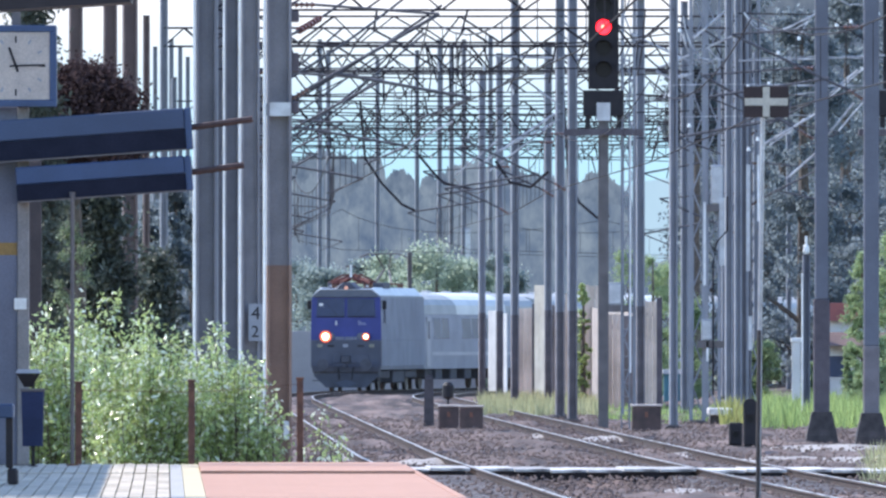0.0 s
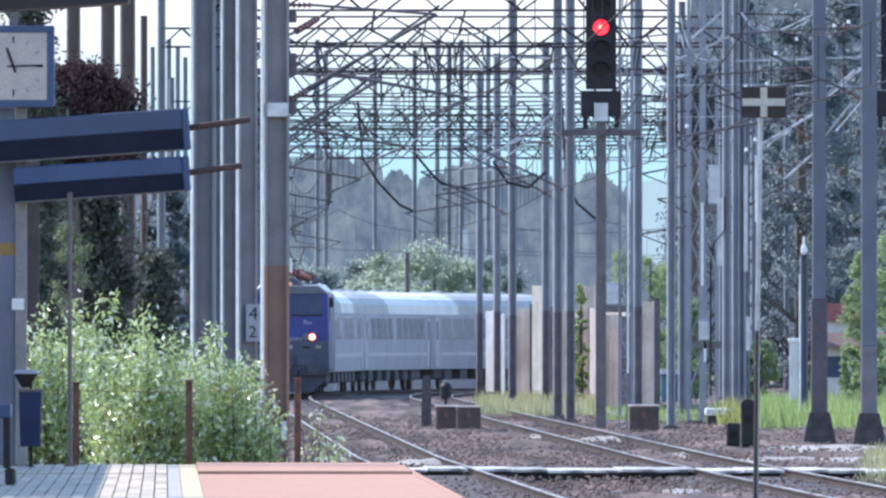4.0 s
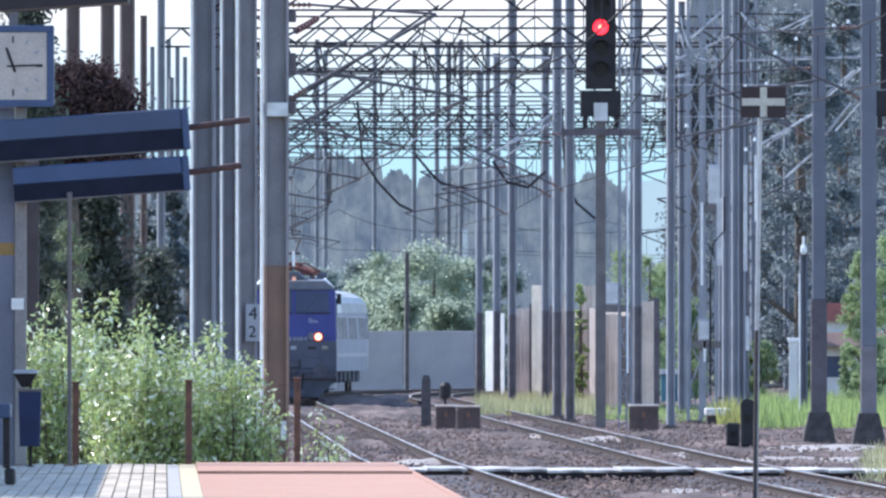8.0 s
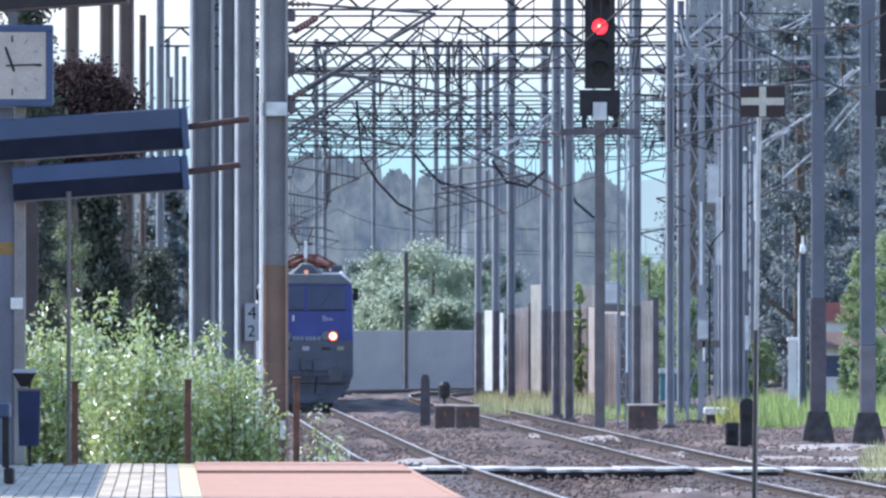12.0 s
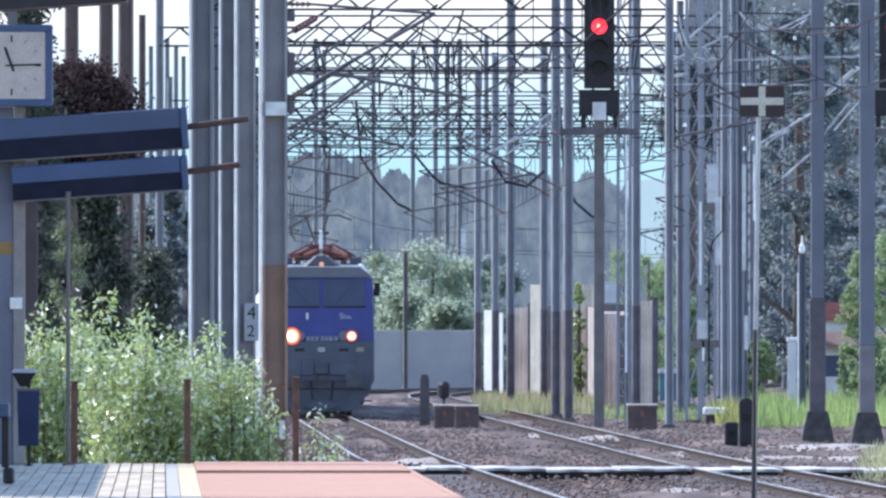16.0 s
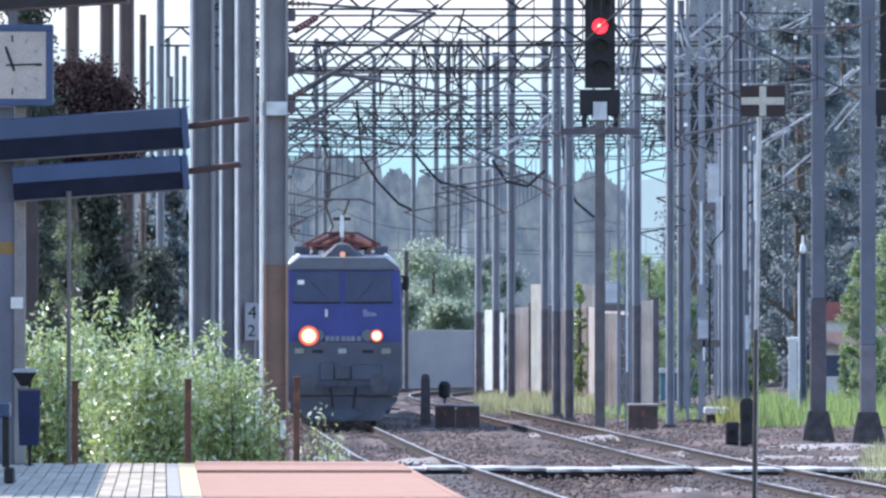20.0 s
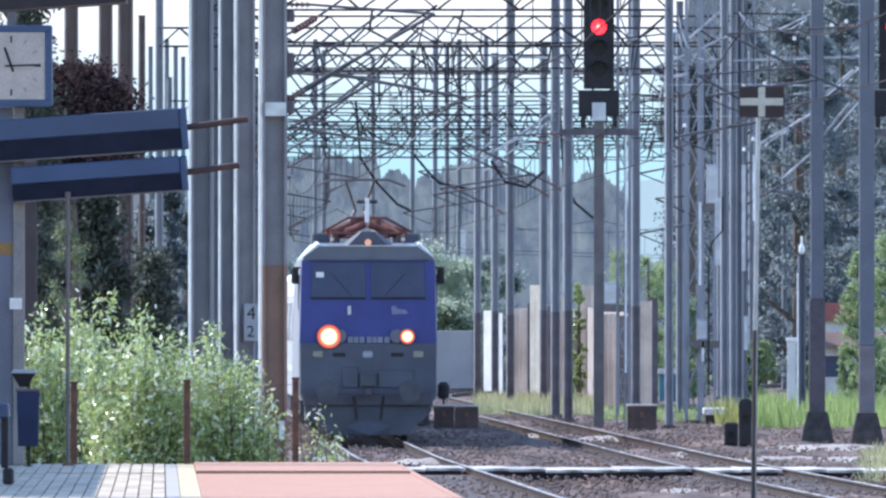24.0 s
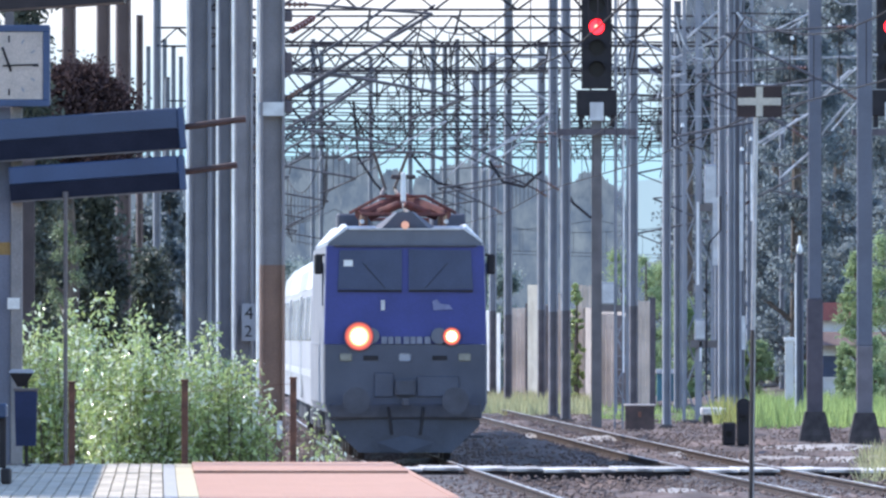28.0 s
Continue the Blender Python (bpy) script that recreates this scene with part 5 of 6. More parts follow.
def vegetation():
    d = 200
    for x, top, sp, n, sd in ((85, 515, 0.42, 5200, 1), (170, 520, 0.55, 8500, 2), (265, 530, 0.62, 9500, 3), (355, 565, 0.58, 8500, 4), (418, 612, 0.36, 4200, 6), (60, 580, 0.3, 2600, 7)):
        y = d + (sd % 3) * 2.5
        willow("bright green willow bush behind the platform end", ((x - 784) / 28000 * y, y, -0.3), (2.5 + (596 - top) / 28000 * y) * 1.02, sp * 1.25, int(n * 1.9), sd)
    willow("small green shoots beside the track", (-1.358, 196, -0.4), 1.157 + 0.4, 0.28, 650, 11, 12)
    willow("small green shoots beside the track", (-1.584, 198, -0.4), 1.606 + 0.4, 0.2, 420, 12, 9)
    needles("conifer_tree", "dark dense conifer behind the bushes", (-6.45, 290, -0.5), 5.9 + 0.5, 1.25, 30000, 3)
    tree("copper_tree", "dark purple-brown leafy tree behind the displays", (-6.62, 286, -0.5), 7.05 + 0.5, 1.2, 46000, 0.085, LEAF_COPPER, 44, 0.76, 1.0, 130)
    needles("conifer_tree", "dark dense conifer behind the bushes", (-7.65, 300, -0.5), 6.282 + 0.5, 1.6, 27000, 5)
    needles("conifer_tree", "dark dense conifer behind the bushes", (-5.62, 305, -0.5), 3.75 + 0.5, 0.72, 9000, 8)
    needles("conifer_tree", "dark conifer under the canopy edge", (-7.39, 280, -0.5), 8.56 + 0.5, 1.0, 13000, 9)
    for k, (px, top, sp) in enumerate(((300, 300, 0.75), (335, 345, 0.8), (262, 330, 0.7), (395, 330, 0.9))):
        y = 470 + 25 * k
        tree("woodland_tree", "hazy grey-green tree behind the lineside masts", ((px - 784) / 28000 * y, y, -0.5), 2.7 + (596 - top) / 28000 * y, sp, 14000, 0.12, LEAF_WOOD, 170 + k, 0.02, 1.0, 60, group="trees behind the masts")
    tree("young_tree", "dull green leafy sapling in front of the dark conifers", (-5.19, 220, -0.5), 2.7 + (596 - 362) / 28000 * 220, 0.40, 2200, 0.050, LEAF_SAPLING, 180, 0.35, 1.0, 34, group="young trees")
    # light trees behind the wall
    for k, (x, y, top, sp) in enumerate(((690, 735, 438, 2.0), (765, 728, 425, 2.4), (815, 742, 455, 1.9), (645, 745, 500, 1.8), (725, 715, 500, 1.9), (795, 712, 520, 1.4))):
        tree("leafy_tree", "light green leafy tree behind the pale wall", ((x - 784) / 28000 * y, y, -0.5), 2.7 + (596 - top) / 28000 * y, sp, 20000, 0.15, LEAF_LIGHT, 20 + k, 0.04, 1.0, 60, group="trees behind the wall")
    # bluer trees further along the curve
    rng = random.Random(15)
    for k, (px, top, sp) in enumerate(((520, 455, 1.9), (560, 470, 2.1), (605, 480, 1.9), (640, 455, 1.6), (840, 470, 1.3), (880, 440, 1.5))):
        y = rng.uniform(780, 840)
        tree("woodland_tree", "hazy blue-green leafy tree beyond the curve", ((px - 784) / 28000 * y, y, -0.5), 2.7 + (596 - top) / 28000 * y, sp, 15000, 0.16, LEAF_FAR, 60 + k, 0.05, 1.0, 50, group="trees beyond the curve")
    # the wood on the right
    rng = random.Random(5)
    for k in range(9):
        y = 660 + (k % 4) * 45 + rng.uniform(0, 20)
        px = 1270 + k * 38 + rng.uniform(-10, 10)
        top = rng.uniform(-60, 60) if px > 1250 else 250
        tree("woodland_tree", "tall deciduous tree at the wood's edge, leaves greyed with haze", ((px - 784) / 28000 * y, y, -0.5), 2.7 + (596 - top) / 28000 * y, rng.uniform(1.5, 2.2), 16000, 0.19, LEAF_WOOD, 90 + k, 0.02, 1.0, 80, group="wood beside the line")
    for k, (px, top, y, sp) in enumerate(((1224, 100, 640, 1.35), (1292, 60, 652, 1.3))):
        tall = 2.7 + (596 - top) / 28000 * y
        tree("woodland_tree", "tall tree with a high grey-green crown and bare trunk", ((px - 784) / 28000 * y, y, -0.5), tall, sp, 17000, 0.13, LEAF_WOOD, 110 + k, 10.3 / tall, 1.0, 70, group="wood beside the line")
    for k, (px, top, y, sp) in enumerate(((1150, 440, 610, 0.9), (1180, 450, 640, 1.0), (1526, 430, 480, 0.62), (1580, 400, 490, 0.9), (1105, 430, 650, 1.0), (1026, 488, 541, 0.24), (1500, 600, 500, 0.3), (1215, 520, 600, 0.8), (1345, 600, 560, 0.7), (1430, 640, 540, 0.4), (1512, 655, 536, 0.5), (1555, 590, 532, 0.6))):
        tree("young_tree", "bright green young tree by the fence", ((px - 784) / 28000 * y, y, -0.5), 2.7 + (596 - top) / 28000 * y, sp, 11000, 0.09, LEAF_BUSH if sp < 0.28 else LEAF_LIME, 130 + k, 0.05, 1.0, 60, group="young trees")


def grass():
    rng = np.random.default_rng(17)
    def patch(label, px0, px1, y0, y1, n, h, m):
        ys = rng.uniform(y0, y1, n)
        xs = (rng.uniform(px0, px1, n) - 784) / 28000 * ys
        hh = h * rng.uniform(0.4, 1.2, n)
        verts, faces = [], []
        for i in range(n):
            w, dx, dy = 0.035 + 0.03 * rng.random(), rng.normal() * 0.16, rng.normal() * 0.16
            a = rng.uniform(0, math.pi)
            cx, cy = math.cos(a) * w, math.sin(a) * w
            z0 = -0.55
            verts += [(xs[i] - cx, ys[i] - cy, z0), (xs[i] + cx, ys[i] + cy, z0), (xs[i] + dx, ys[i] + dy, z0 + hh[i])]
            faces.append((3 * i, 3 * i + 1, 3 * i + 2))
        me = bpy.data.meshes.new("grass")
        me.from_pydata(verts, [], faces)
        me.materials.append(m)
        tagged(new("grass", me), label, "grass", kind="stuff")
    patch("tall bright green grass beside the side track", 1340, 1620, 400, 520, 9000, 0.95, GRASS)
    patch("yellowing grass at the foot of the barrier", 845, 1060, 470, 570, 7000, 0.8, GRASS_DRY)
    patch("yellow flowering weeds by the track", 1272, 1312, 415, 430, 420, 1.05, WEED)
    patch("rough grass beside the tracks", 1060, 1340, 430, 520, 4000, 0.6, GRASS)
    patch("rough grass by the far curve", 520, 860, 560, 650, 4000, 0.35, GRASS_DRY)
    patch("dry grass beside the side track", 1535, 1640, 255, 320, 2200, 0.62, GRASS_DRY)
    patch("weeds beside the main track", 528, 615, 185, 300, 2600, 0.35, GRASS)


def backdrop():
    """Far woods as rows of crowns, one behind another, then a mountain and the low sky."""
    def ridge(name, y, shape, crown, amp, m, sd, lab, half):
        rng = random.Random(sd)
        xs = np.concatenate([np.linspace(-half, -60, 200), np.linspace(-59.9, 59.9, 1700), np.linspace(60, half, 200)])
        tops = np.array([shape(x) for x in xs])
        x = -70.0
        while x < 70.0:
            r = crown * rng.uniform(0.55, 1.3)
            lift = amp * rng.uniform(-0.6, 1.0)
            u = np.clip(1 - ((xs - x) / r) ** 2, 0, 1)
            tops = np.where(u > 0, np.maximum(tops, shape(x) + lift * 0.8 + amp * (u ** 0.7 - 0.6)), tops)
            x += r * rng.uniform(0.5, 1.1)
        tops += np.array([0.16 * amp * noise.noise((v * 1.5, sd, 2)) + 0.34 * amp * noise.noise((v * 4.0, sd, 8)) for v in xs])
        bm = bmesh.new()
        lo = [bm.verts.new((v, y, -5)) for v in xs]
        hi = [bm.verts.new((v, y + 40, z)) for v, z in zip(xs, tops)]
        for k in range(len(xs) - 1):
            bm.faces.new((lo[k], lo[k + 1], hi[k + 1], hi[k]))
        single(name, bm, m, lab, "woods" if "wood" in name else "hill", kind="structure")
    bump = lambda x, c, w: 0.5 + 0.5 * math.tanh((x - c) / (2 * w))
    hollow = lambda x, c, w: math.exp(-((x - c) / w) ** 2)
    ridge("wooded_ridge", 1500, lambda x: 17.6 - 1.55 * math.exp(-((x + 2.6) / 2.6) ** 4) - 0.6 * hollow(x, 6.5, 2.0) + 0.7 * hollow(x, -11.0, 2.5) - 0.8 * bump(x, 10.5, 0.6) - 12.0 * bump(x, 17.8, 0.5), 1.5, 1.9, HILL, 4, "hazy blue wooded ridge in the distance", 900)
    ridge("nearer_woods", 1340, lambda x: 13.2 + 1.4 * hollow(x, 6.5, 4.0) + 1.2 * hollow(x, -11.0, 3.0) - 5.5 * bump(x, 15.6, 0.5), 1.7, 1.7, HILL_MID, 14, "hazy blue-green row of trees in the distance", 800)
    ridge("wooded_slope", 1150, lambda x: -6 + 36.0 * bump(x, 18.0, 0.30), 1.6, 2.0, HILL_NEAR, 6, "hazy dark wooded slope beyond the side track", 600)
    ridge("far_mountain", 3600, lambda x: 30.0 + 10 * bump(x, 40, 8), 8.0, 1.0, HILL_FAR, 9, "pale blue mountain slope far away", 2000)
    bm = bmesh.new()
    vs = [bm.verts.new(p) for p in ((-2300, 4600, -20), (2300, 4600, -20), (2300, 4600, 150), (-2300, 4600, 150))]
    bm.faces.new(vs)
    single("low_sky", bm, SKY_LOW, "pale blue sky low over the horizon", "sky", kind="structure")


def far_wall():
    w = thing("wall_far", "long pale concrete wall beyond the curve", "wall", kind="structure")
    bm = boxm(-1.46, 1.46, -0.06, 0.06, -0.5, 2.446, bev=0.02)
    me = mesh_of("panel", bm, WALL_PALE)
    pm = mesh_of("wall_post", boxm(-0.09, 0.09, -0.12, 0.12, -0.5, 2.446 + 0.05, bev=0.02), CONCRETE)
    for i in range(4):
        x = -9.4 + i * 3.1
        piece("panel", me, w, pose(x, 690, 0))
        piece("wall_post", pm, w, pose(x + 1.55, 690, 0))
    part("plinth", boxm(-10.9, 1.4, 689.7, 689.86, -0.5, -0.166), CONCRETE, w, "pale concrete plinth")


def barrier():
    """Board barrier right of the tracks, of panels of uneven height between posts."""
    w = thing("noise_barrier", "tall weathered board barrier beside the tracks", "barrier", kind="structure")
    rng = random.Random(21)
    for px, top, bot, wd, d, m in ((1140, 532, 730, 36, 500, BOARD), (1078, 556, 735, 40, 515, BOARD), (1042, 505, 705, 30, 545, BOARD), (998, 520, 720, 26, 560, BOARD), (972, 540, 715, 20, 568, BOARD_DARK), (950, 505, 705, 20, 575, BOARD_PALE), (928, 545, 700, 32, 585, BOARD),
                                (866, 550, 690, 16, 640, WHITE_BOARD), (886, 555, 690, 10, 635, WHITE_BOARD), (1108, 560, 725, 22, 508, BOARD_DARK), (1018, 560, 715, 22, 550, BOARD_GREEN)):
        x, hw = (px - 784) / 28000 * d, wd / 56000 * d
        z1 = 2.2 + (596 - top) / 28000 * d
        n = max(2, int(2 * hw / 0.16))
        for k in range(n):
            a, b = x - hw + 2 * hw * k / n, x - hw + 2 * hw * (k + 1) / n
            if m in (WHITE_BOARD, BOARD_PALE):
                ya, yb = d + 2.2 * (x + hw - a), d + 2.2 * (x + hw - b)
                part("board", loft(bmesh.new(), [[(a, ya, -0.5), (b - 0.004, yb + 0.01, -0.5), (b + 0.03, yb + 0.03, -0.5), (a + 0.03, ya + 0.02, -0.5)], [(a, ya, z1), (b - 0.004, yb + 0.01, z1), (b + 0.03, yb + 0.03, z1), (a + 0.03, ya + 0.02, z1)]]), m, w)
                continue
            part("board", boxm(a + 0.005, b - 0.005, d + rng.uniform(-0.02, 0.02), d + 0.05, -0.5, z1 - rng.uniform(0, 0.04)), m, w)
        if m in (WHITE_BOARD, BOARD_PALE):
            continue
        part("rail", boxm(x - hw, x + hw, d + 0.051, d + 0.12, z1 - 0.5, z1 - 0.38), BOARD_DARK, w)
    for k in range(46):
        ya, yb = 500 + k * 2.2, 500 + k * 2.2 + 2.16
        fx = lambda y: 6.75 - 0.0385 * (y - 500)
        z1 = 3.15 + 0.35 * noise.noise((k * 0.37, 2.0, 0.0)) + rng.uniform(-0.06, 0.06)
        part("board_panel", loft(bmesh.new(), [[(fx(y), y, -0.5), (fx(y) + 0.06, y, -0.5), (fx(y) + 0.06, y, z1), (fx(y), y, z1)] for y in (ya, yb)]), BOARD_MID, w)
    for px, top, d in ((1161, 530, 498), (908, 548, 590), (1060, 540, 512), (940, 540, 578), (985, 520, 563)):
        z1 = 2.2 + (596 - top) / 28000 * d
        x = (px - 784) / 28000 * d
        part("barrier_post", boxm(x - 0.09, x + 0.09, d - 0.1, d + 0.1, -0.5, z1 + 0.05), TAR, w)


def house():
    h = thing("house", "pale house with a red tiled roof behind the grass", "house", (14.42, 560, -0.5))
    z = lambda py: 2.7 + (596 - py) / 28000 * 560
    part("wall", boxm(-1.05, 1.6, 0, 6, 0, z(566)), PLASTER, h)
    part("roof", loft(bmesh.new(), [[(-1.15, y, z(568)), (1.8, y, z(568)), (1.7, y + k, z(536)), (-1.05, y + k, z(536))] for y, k in ((-0.4, 0.3), (6.4, -0.3))]), ROOF_TILE, h, "red tiled roof")
    part("porch_roof", loft(bmesh.new(), [[(-1.15, y, z(612)), (1.7, y, z(612)), (1.7, y + k, z(588)), (-1.15, y + k, z(588))] for y, k in ((-1.6, 0.8), (0.0, -0.01))]), ROOF_BROWN, h, "brown porch roof")
    for x in (-0.6, 0.5):
        win = part("window", boxm(x - 0.3, x + 0.3, -0.05, 0.05, z(670), z(628)), WHITE, h)
        part("pane", boxm(x - 0.25, x + 0.25, -0.06, -0.051, z(668), z(630)), GLASS_DARK, win)
    s = thing("garden_shed", "teal painted shed behind the barrier", "shed", (8.16, 560, -0.5))
    part("wall", boxm(-0.45, 0.45, 0, 2, 0, z(662)), TEAL, s)
    part("roof", boxm(-0.5, 0.5, -0.1, 2.1, z(662), z(654)), LID, s)
    c = thing("low_building", "grey low building behind the trees", "building", (10.52, 560, -0.5))
    part("wall", boxm(-0.5, 0.5, 0, 4, 0, z(655)), WALL_PALE, c)
    part("roof", boxm(-0.6, 0.6, -0.2, 4.2, z(655), z(648)), GREY_PAINT, c)
    p = thing("gate_pillar", "pale plastered gate pillar", "pillar", (10.611, 480, -0.5))
    part("shaft", boxm(-0.13, 0.13, -0.13, 0.13, 0, 2.029 + 0.5), PLASTER, p)
    part("cap", boxm(-0.17, 0.17, -0.17, 0.17, 2.029 + 0.5, 2.166 + 0.5, bev=0.02), WHITE, p)


# ---- train ----
def wheelset(parent, y, r=0.62, spokes=True):
    for sx in (-1, 1):
        part("wheel", rodm((sx * 0.70, y, r), (sx * 0.83, y, r), r, 20), WHEEL, parent)


def loco():
    e = thing("locomotive", "blue and grey electric locomotive with lit headlamps", "locomotive")
    # body shell: blue cab front above grey, pale grey sides all along
    def up(y, wt, wb):
        return [(-wb, y, 2.06), (wb, y, 2.06), (wt, y, 3.80), (-wt, y, 3.80)]
    for nm, ys, m, lab in (("cab_front", ((0.06, 1.385, 1.43), (0.14, 1.40, 1.445)), LOCO_BLUE, "deep blue upper cab front"),
                           ("upper_side", ((0.142, 1.402, 1.447), (0.5, 1.415, 1.46), (16.2, 1.415, 1.46), (16.558, 1.402, 1.447)), LOCO_SIDE, "pale grey body side"),
                           ("cab_back", ((16.56, 1.40, 1.445), (16.64, 1.385, 1.43)), LOCO_BLUE, "deep blue rear cab end")):
        part(nm, loft(bmesh.new(), [up(*r) for r in ys]), m, e, lab)
    def low(y, wb):
        return [(-wb, y, 1.02), (-wb + 0.06, y, 0.86), (wb - 0.06, y, 0.86), (wb, y, 1.02), (wb, y, 2.055), (-wb, y, 2.055)]
    part("lower_front", loft(bmesh.new(), [low(0.0, 1.42), low(0.16, 1.445)]), LOCO_GREY, e, "blue-grey lower cab front")
    part("lower_side", loft(bmesh.new(), [low(0.162, 1.447), low(0.6, 1.465), low(16.2, 1.465), low(16.7, 1.42)]), LOCO_SIDE, e, "pale grey lower body side")
    def roof(y, w, zt, top):
        return [(-w, y, 3.805), (w, y, 3.805), (w - 0.02, y, 3.86), (top, y, zt), (-top, y, zt), (-w + 0.02, y, 3.86)]
    part("roof", loft(bmesh.new(), [roof(0.10, 1.37, 4.09, 1.04), roof(0.7, 1.39, 4.16, 1.06), roof(15.9, 1.39, 4.16, 1.06), roof(16.6, 1.37, 4.09, 1.04)]), LOCO_ROOF, e, "grey roof with sloping edges")
    for sx in (-1, 1):
        bm = bmesh.new()
        loft(bm, [[(sx * 1.355, y, 3.862), (sx * 1.375, y, 3.875), (sx * (1.07 + g), y, 4.135 + h), (sx * (1.02 + g), y, 4.13 + h), (sx * (1.02 + g), y, 4.10)] for y, g, h in ((0.075, 0.0, 0.0), (0.7, 0.02, 0.06), (15.9, 0.02, 0.06), (16.6, 0.0, 0.0))])
        part("roof_shoulder", bm, LOCO_SHOULDER, e, "roof shoulder coloured pale for its sunlit slope")
    part("roof_trim", boxm(-1.0, 1.0, 0.06, 0.12, 4.085, 4.112), LID, e, "pale trim along the roof's front edge")
    # centre hood with the top lamp
    part("lamp_hood", loft(bmesh.new(), [[(-0.75 * k, y, 4.08), (0.75 * k, y, 4.08), (0.22 * k, y, 4.40), (-0.22 * k, y, 4.40)] for y, k in ((0.22, 0.6), (0.5, 0.8), (1.6, 0.8))]), LOCO_GREY, e)
    part("top_lamp", rodm((0.0, 0.05, 4.17), (0.0, 0.28, 4.17), 0.07, 14), LAMP_DIM, e, "dim orange top lamp")
    # windscreens
    for sx in (-1, 1):
        bm = bmesh.new()
        loft(bm, [[(sx * 0.06, y, 3.02), (sx * 1.20, y, 3.04), (sx * 1.16, y, 3.72), (sx * 0.06, y, 3.74)] for y in (0.03, 0.075)])
        ws = part("windscreen", bm, GLASS_DARK, e, "dark tinted windscreen")
        part("wiper", rodm((sx * 0.35, 0.02, 3.05), (sx * 0.75, 0.02, 3.5), 0.005, 4), BLACK, ws)
        part("rubber_seal", boxm(min(sx * 0.06, sx * 1.2), max(sx * 0.06, sx * 1.2), 0.02, 0.07, 2.985, 3.018), BLACK, ws)
    # White patch modelled in place of a glint on the glass.
    part("windscreen_glint", boxm(-1.09, -0.93, 0.018, 0.028, 3.44, 3.55), WHITE, e, "small white patch standing in for a sun glint on the windscreen")
    part("visor", boxm(-1.26, 1.26, 0.0, 0.2, 3.78, 3.82, bev=0.01), UNDER, e)
    part("emblem", boxm(-0.43, -0.36, 0.02, 0.08, 2.66, 2.84), LID, e, "small white mark")
    part("emblem", loft(bmesh.new(), [[(0.50, y, 2.66), (0.84, y, 2.68), (0.78, y, 2.76), (0.62, y, 2.78), (0.56, y, 2.86), (0.48, y, 2.82)] for y in (0.03, 0.08)]), EMBLEM, e, "faded pale emblem")
    # headlamps, a lit main lamp and a weaker one beside it, marker lamps below
    for sx, m, r in ((-1, LENS_MAIN, 0.25), (1, LENS_SIDE, 0.155)):
        ring = part("lamp_ring", rodm((sx * 0.82, -0.05, 2.2), (sx * 0.82, 0.08, 2.2), r + 0.015, 24), LOCO_GREY, e)
        part("headlamp", rodm((sx * 0.82, -0.07, 2.2), (sx * 0.82, -0.051, 2.2), r, 24), m, ring, "lit headlamp lens, white-hot in the middle")
    part("side_lamp", rodm((0.60, -0.045, 2.21), (0.60, 0.07, 2.21), 0.145, 16), LOCO_ROOF, e, "unlit lamp beside the headlamp")
    part("side_lamp", rodm((-0.60, -0.045, 2.21), (-0.60, 0.07, 2.21), 0.145, 16), LOCO_ROOF, e, "unlit lamp beside the headlamp")
    for sx in (-1, 1):
        part("marker_lamp", boxm(sx * 1.05 - 0.11, sx * 1.05 + 0.11, -0.03, 0.0, 1.76, 1.90, bev=0.02), LAMP_GLASS, e, "unlit yellowish marker lamp")
        part("mirror", boxm(sx * 1.53 - 0.075, sx * 1.53 + 0.075, 0.35, 0.5, 3.30, 3.66, bev=0.03), BLACK, e)
        part("mirror_arm", boxm(min(sx * 1.3, sx * 1.53), max(sx * 1.3, sx * 1.53), 0.4, 0.45, 3.62, 3.66), BLACK, e)
        part("handrail", rodm((sx * 1.43, 0.75, 1.2), (sx * 1.43, 0.75, 2.9), 0.022, 6), LOCO_ROOF, e)
        part("step", boxm(sx * 1.2 - 0.2, sx * 1.2 + 0.2, 0.5, 0.8, 0.4, 0.44), UNDER, e)
        b = part("buffer", rodm((sx * 0.875, -0.62, 1.06), (sx * 0.875, -0.54, 1.06), 0.24, 20), UNDER, e)
        part("buffer_sleeve", rodm((sx * 0.875, -0.54, 1.06), (sx * 0.875, 0.0, 1.06), 0.115, 14), UNDER, b)
        part("side_window", boxm(sx * 1.44 - 0.02, sx * 1.44 + 0.03, 1.0, 1.6, 2.75, 3.5), GLASS_DARK, e)
    # number between the lamps as plain bars
    for x, w in ((-0.42, 0.10), (-0.30, 0.09), (-0.18, 0.10), (-0.03, 0.10), (0.09, 0.09), (0.20, 0.10), (0.34, 0.11)):
        part("number_bar", boxm(x, x + w, -0.02, 0.055, 2.065, 2.195), NUMBER, e, "plain pale bar")
    part("centre_badge", boxm(-0.12, 0.10, -0.02, 0.0, 1.76, 1.90, bev=0.03), GREY_PAINT, e, "small grey badge")
    part("grille", boxm(0.48, 0.74, -0.02, 0.0, 1.78, 1.86), BLACK, e)
    part("grille", boxm(-0.74, -0.48, -0.02, 0.0, 1.78, 1.86), BLACK, e)
    part("coupler_box", boxm(-0.18, 0.18, -0.12, 0.0, 1.14, 1.44, bev=0.03), UNDER, e)
    part("front_panel", boxm(-0.55, -0.20, -0.03, 0.0, 1.12, 1.56, bev=0.02), LOCO_GREY, e)
    part("front_panel", boxm(0.20, 0.95, -0.03, 0.0, 1.12, 1.50, bev=0.02), LOCO_GREY, e)
    part("hook", boxm(-0.06, 0.06, -0.45, -0.1, 0.96, 1.1, bev=0.02), UNDER, e)
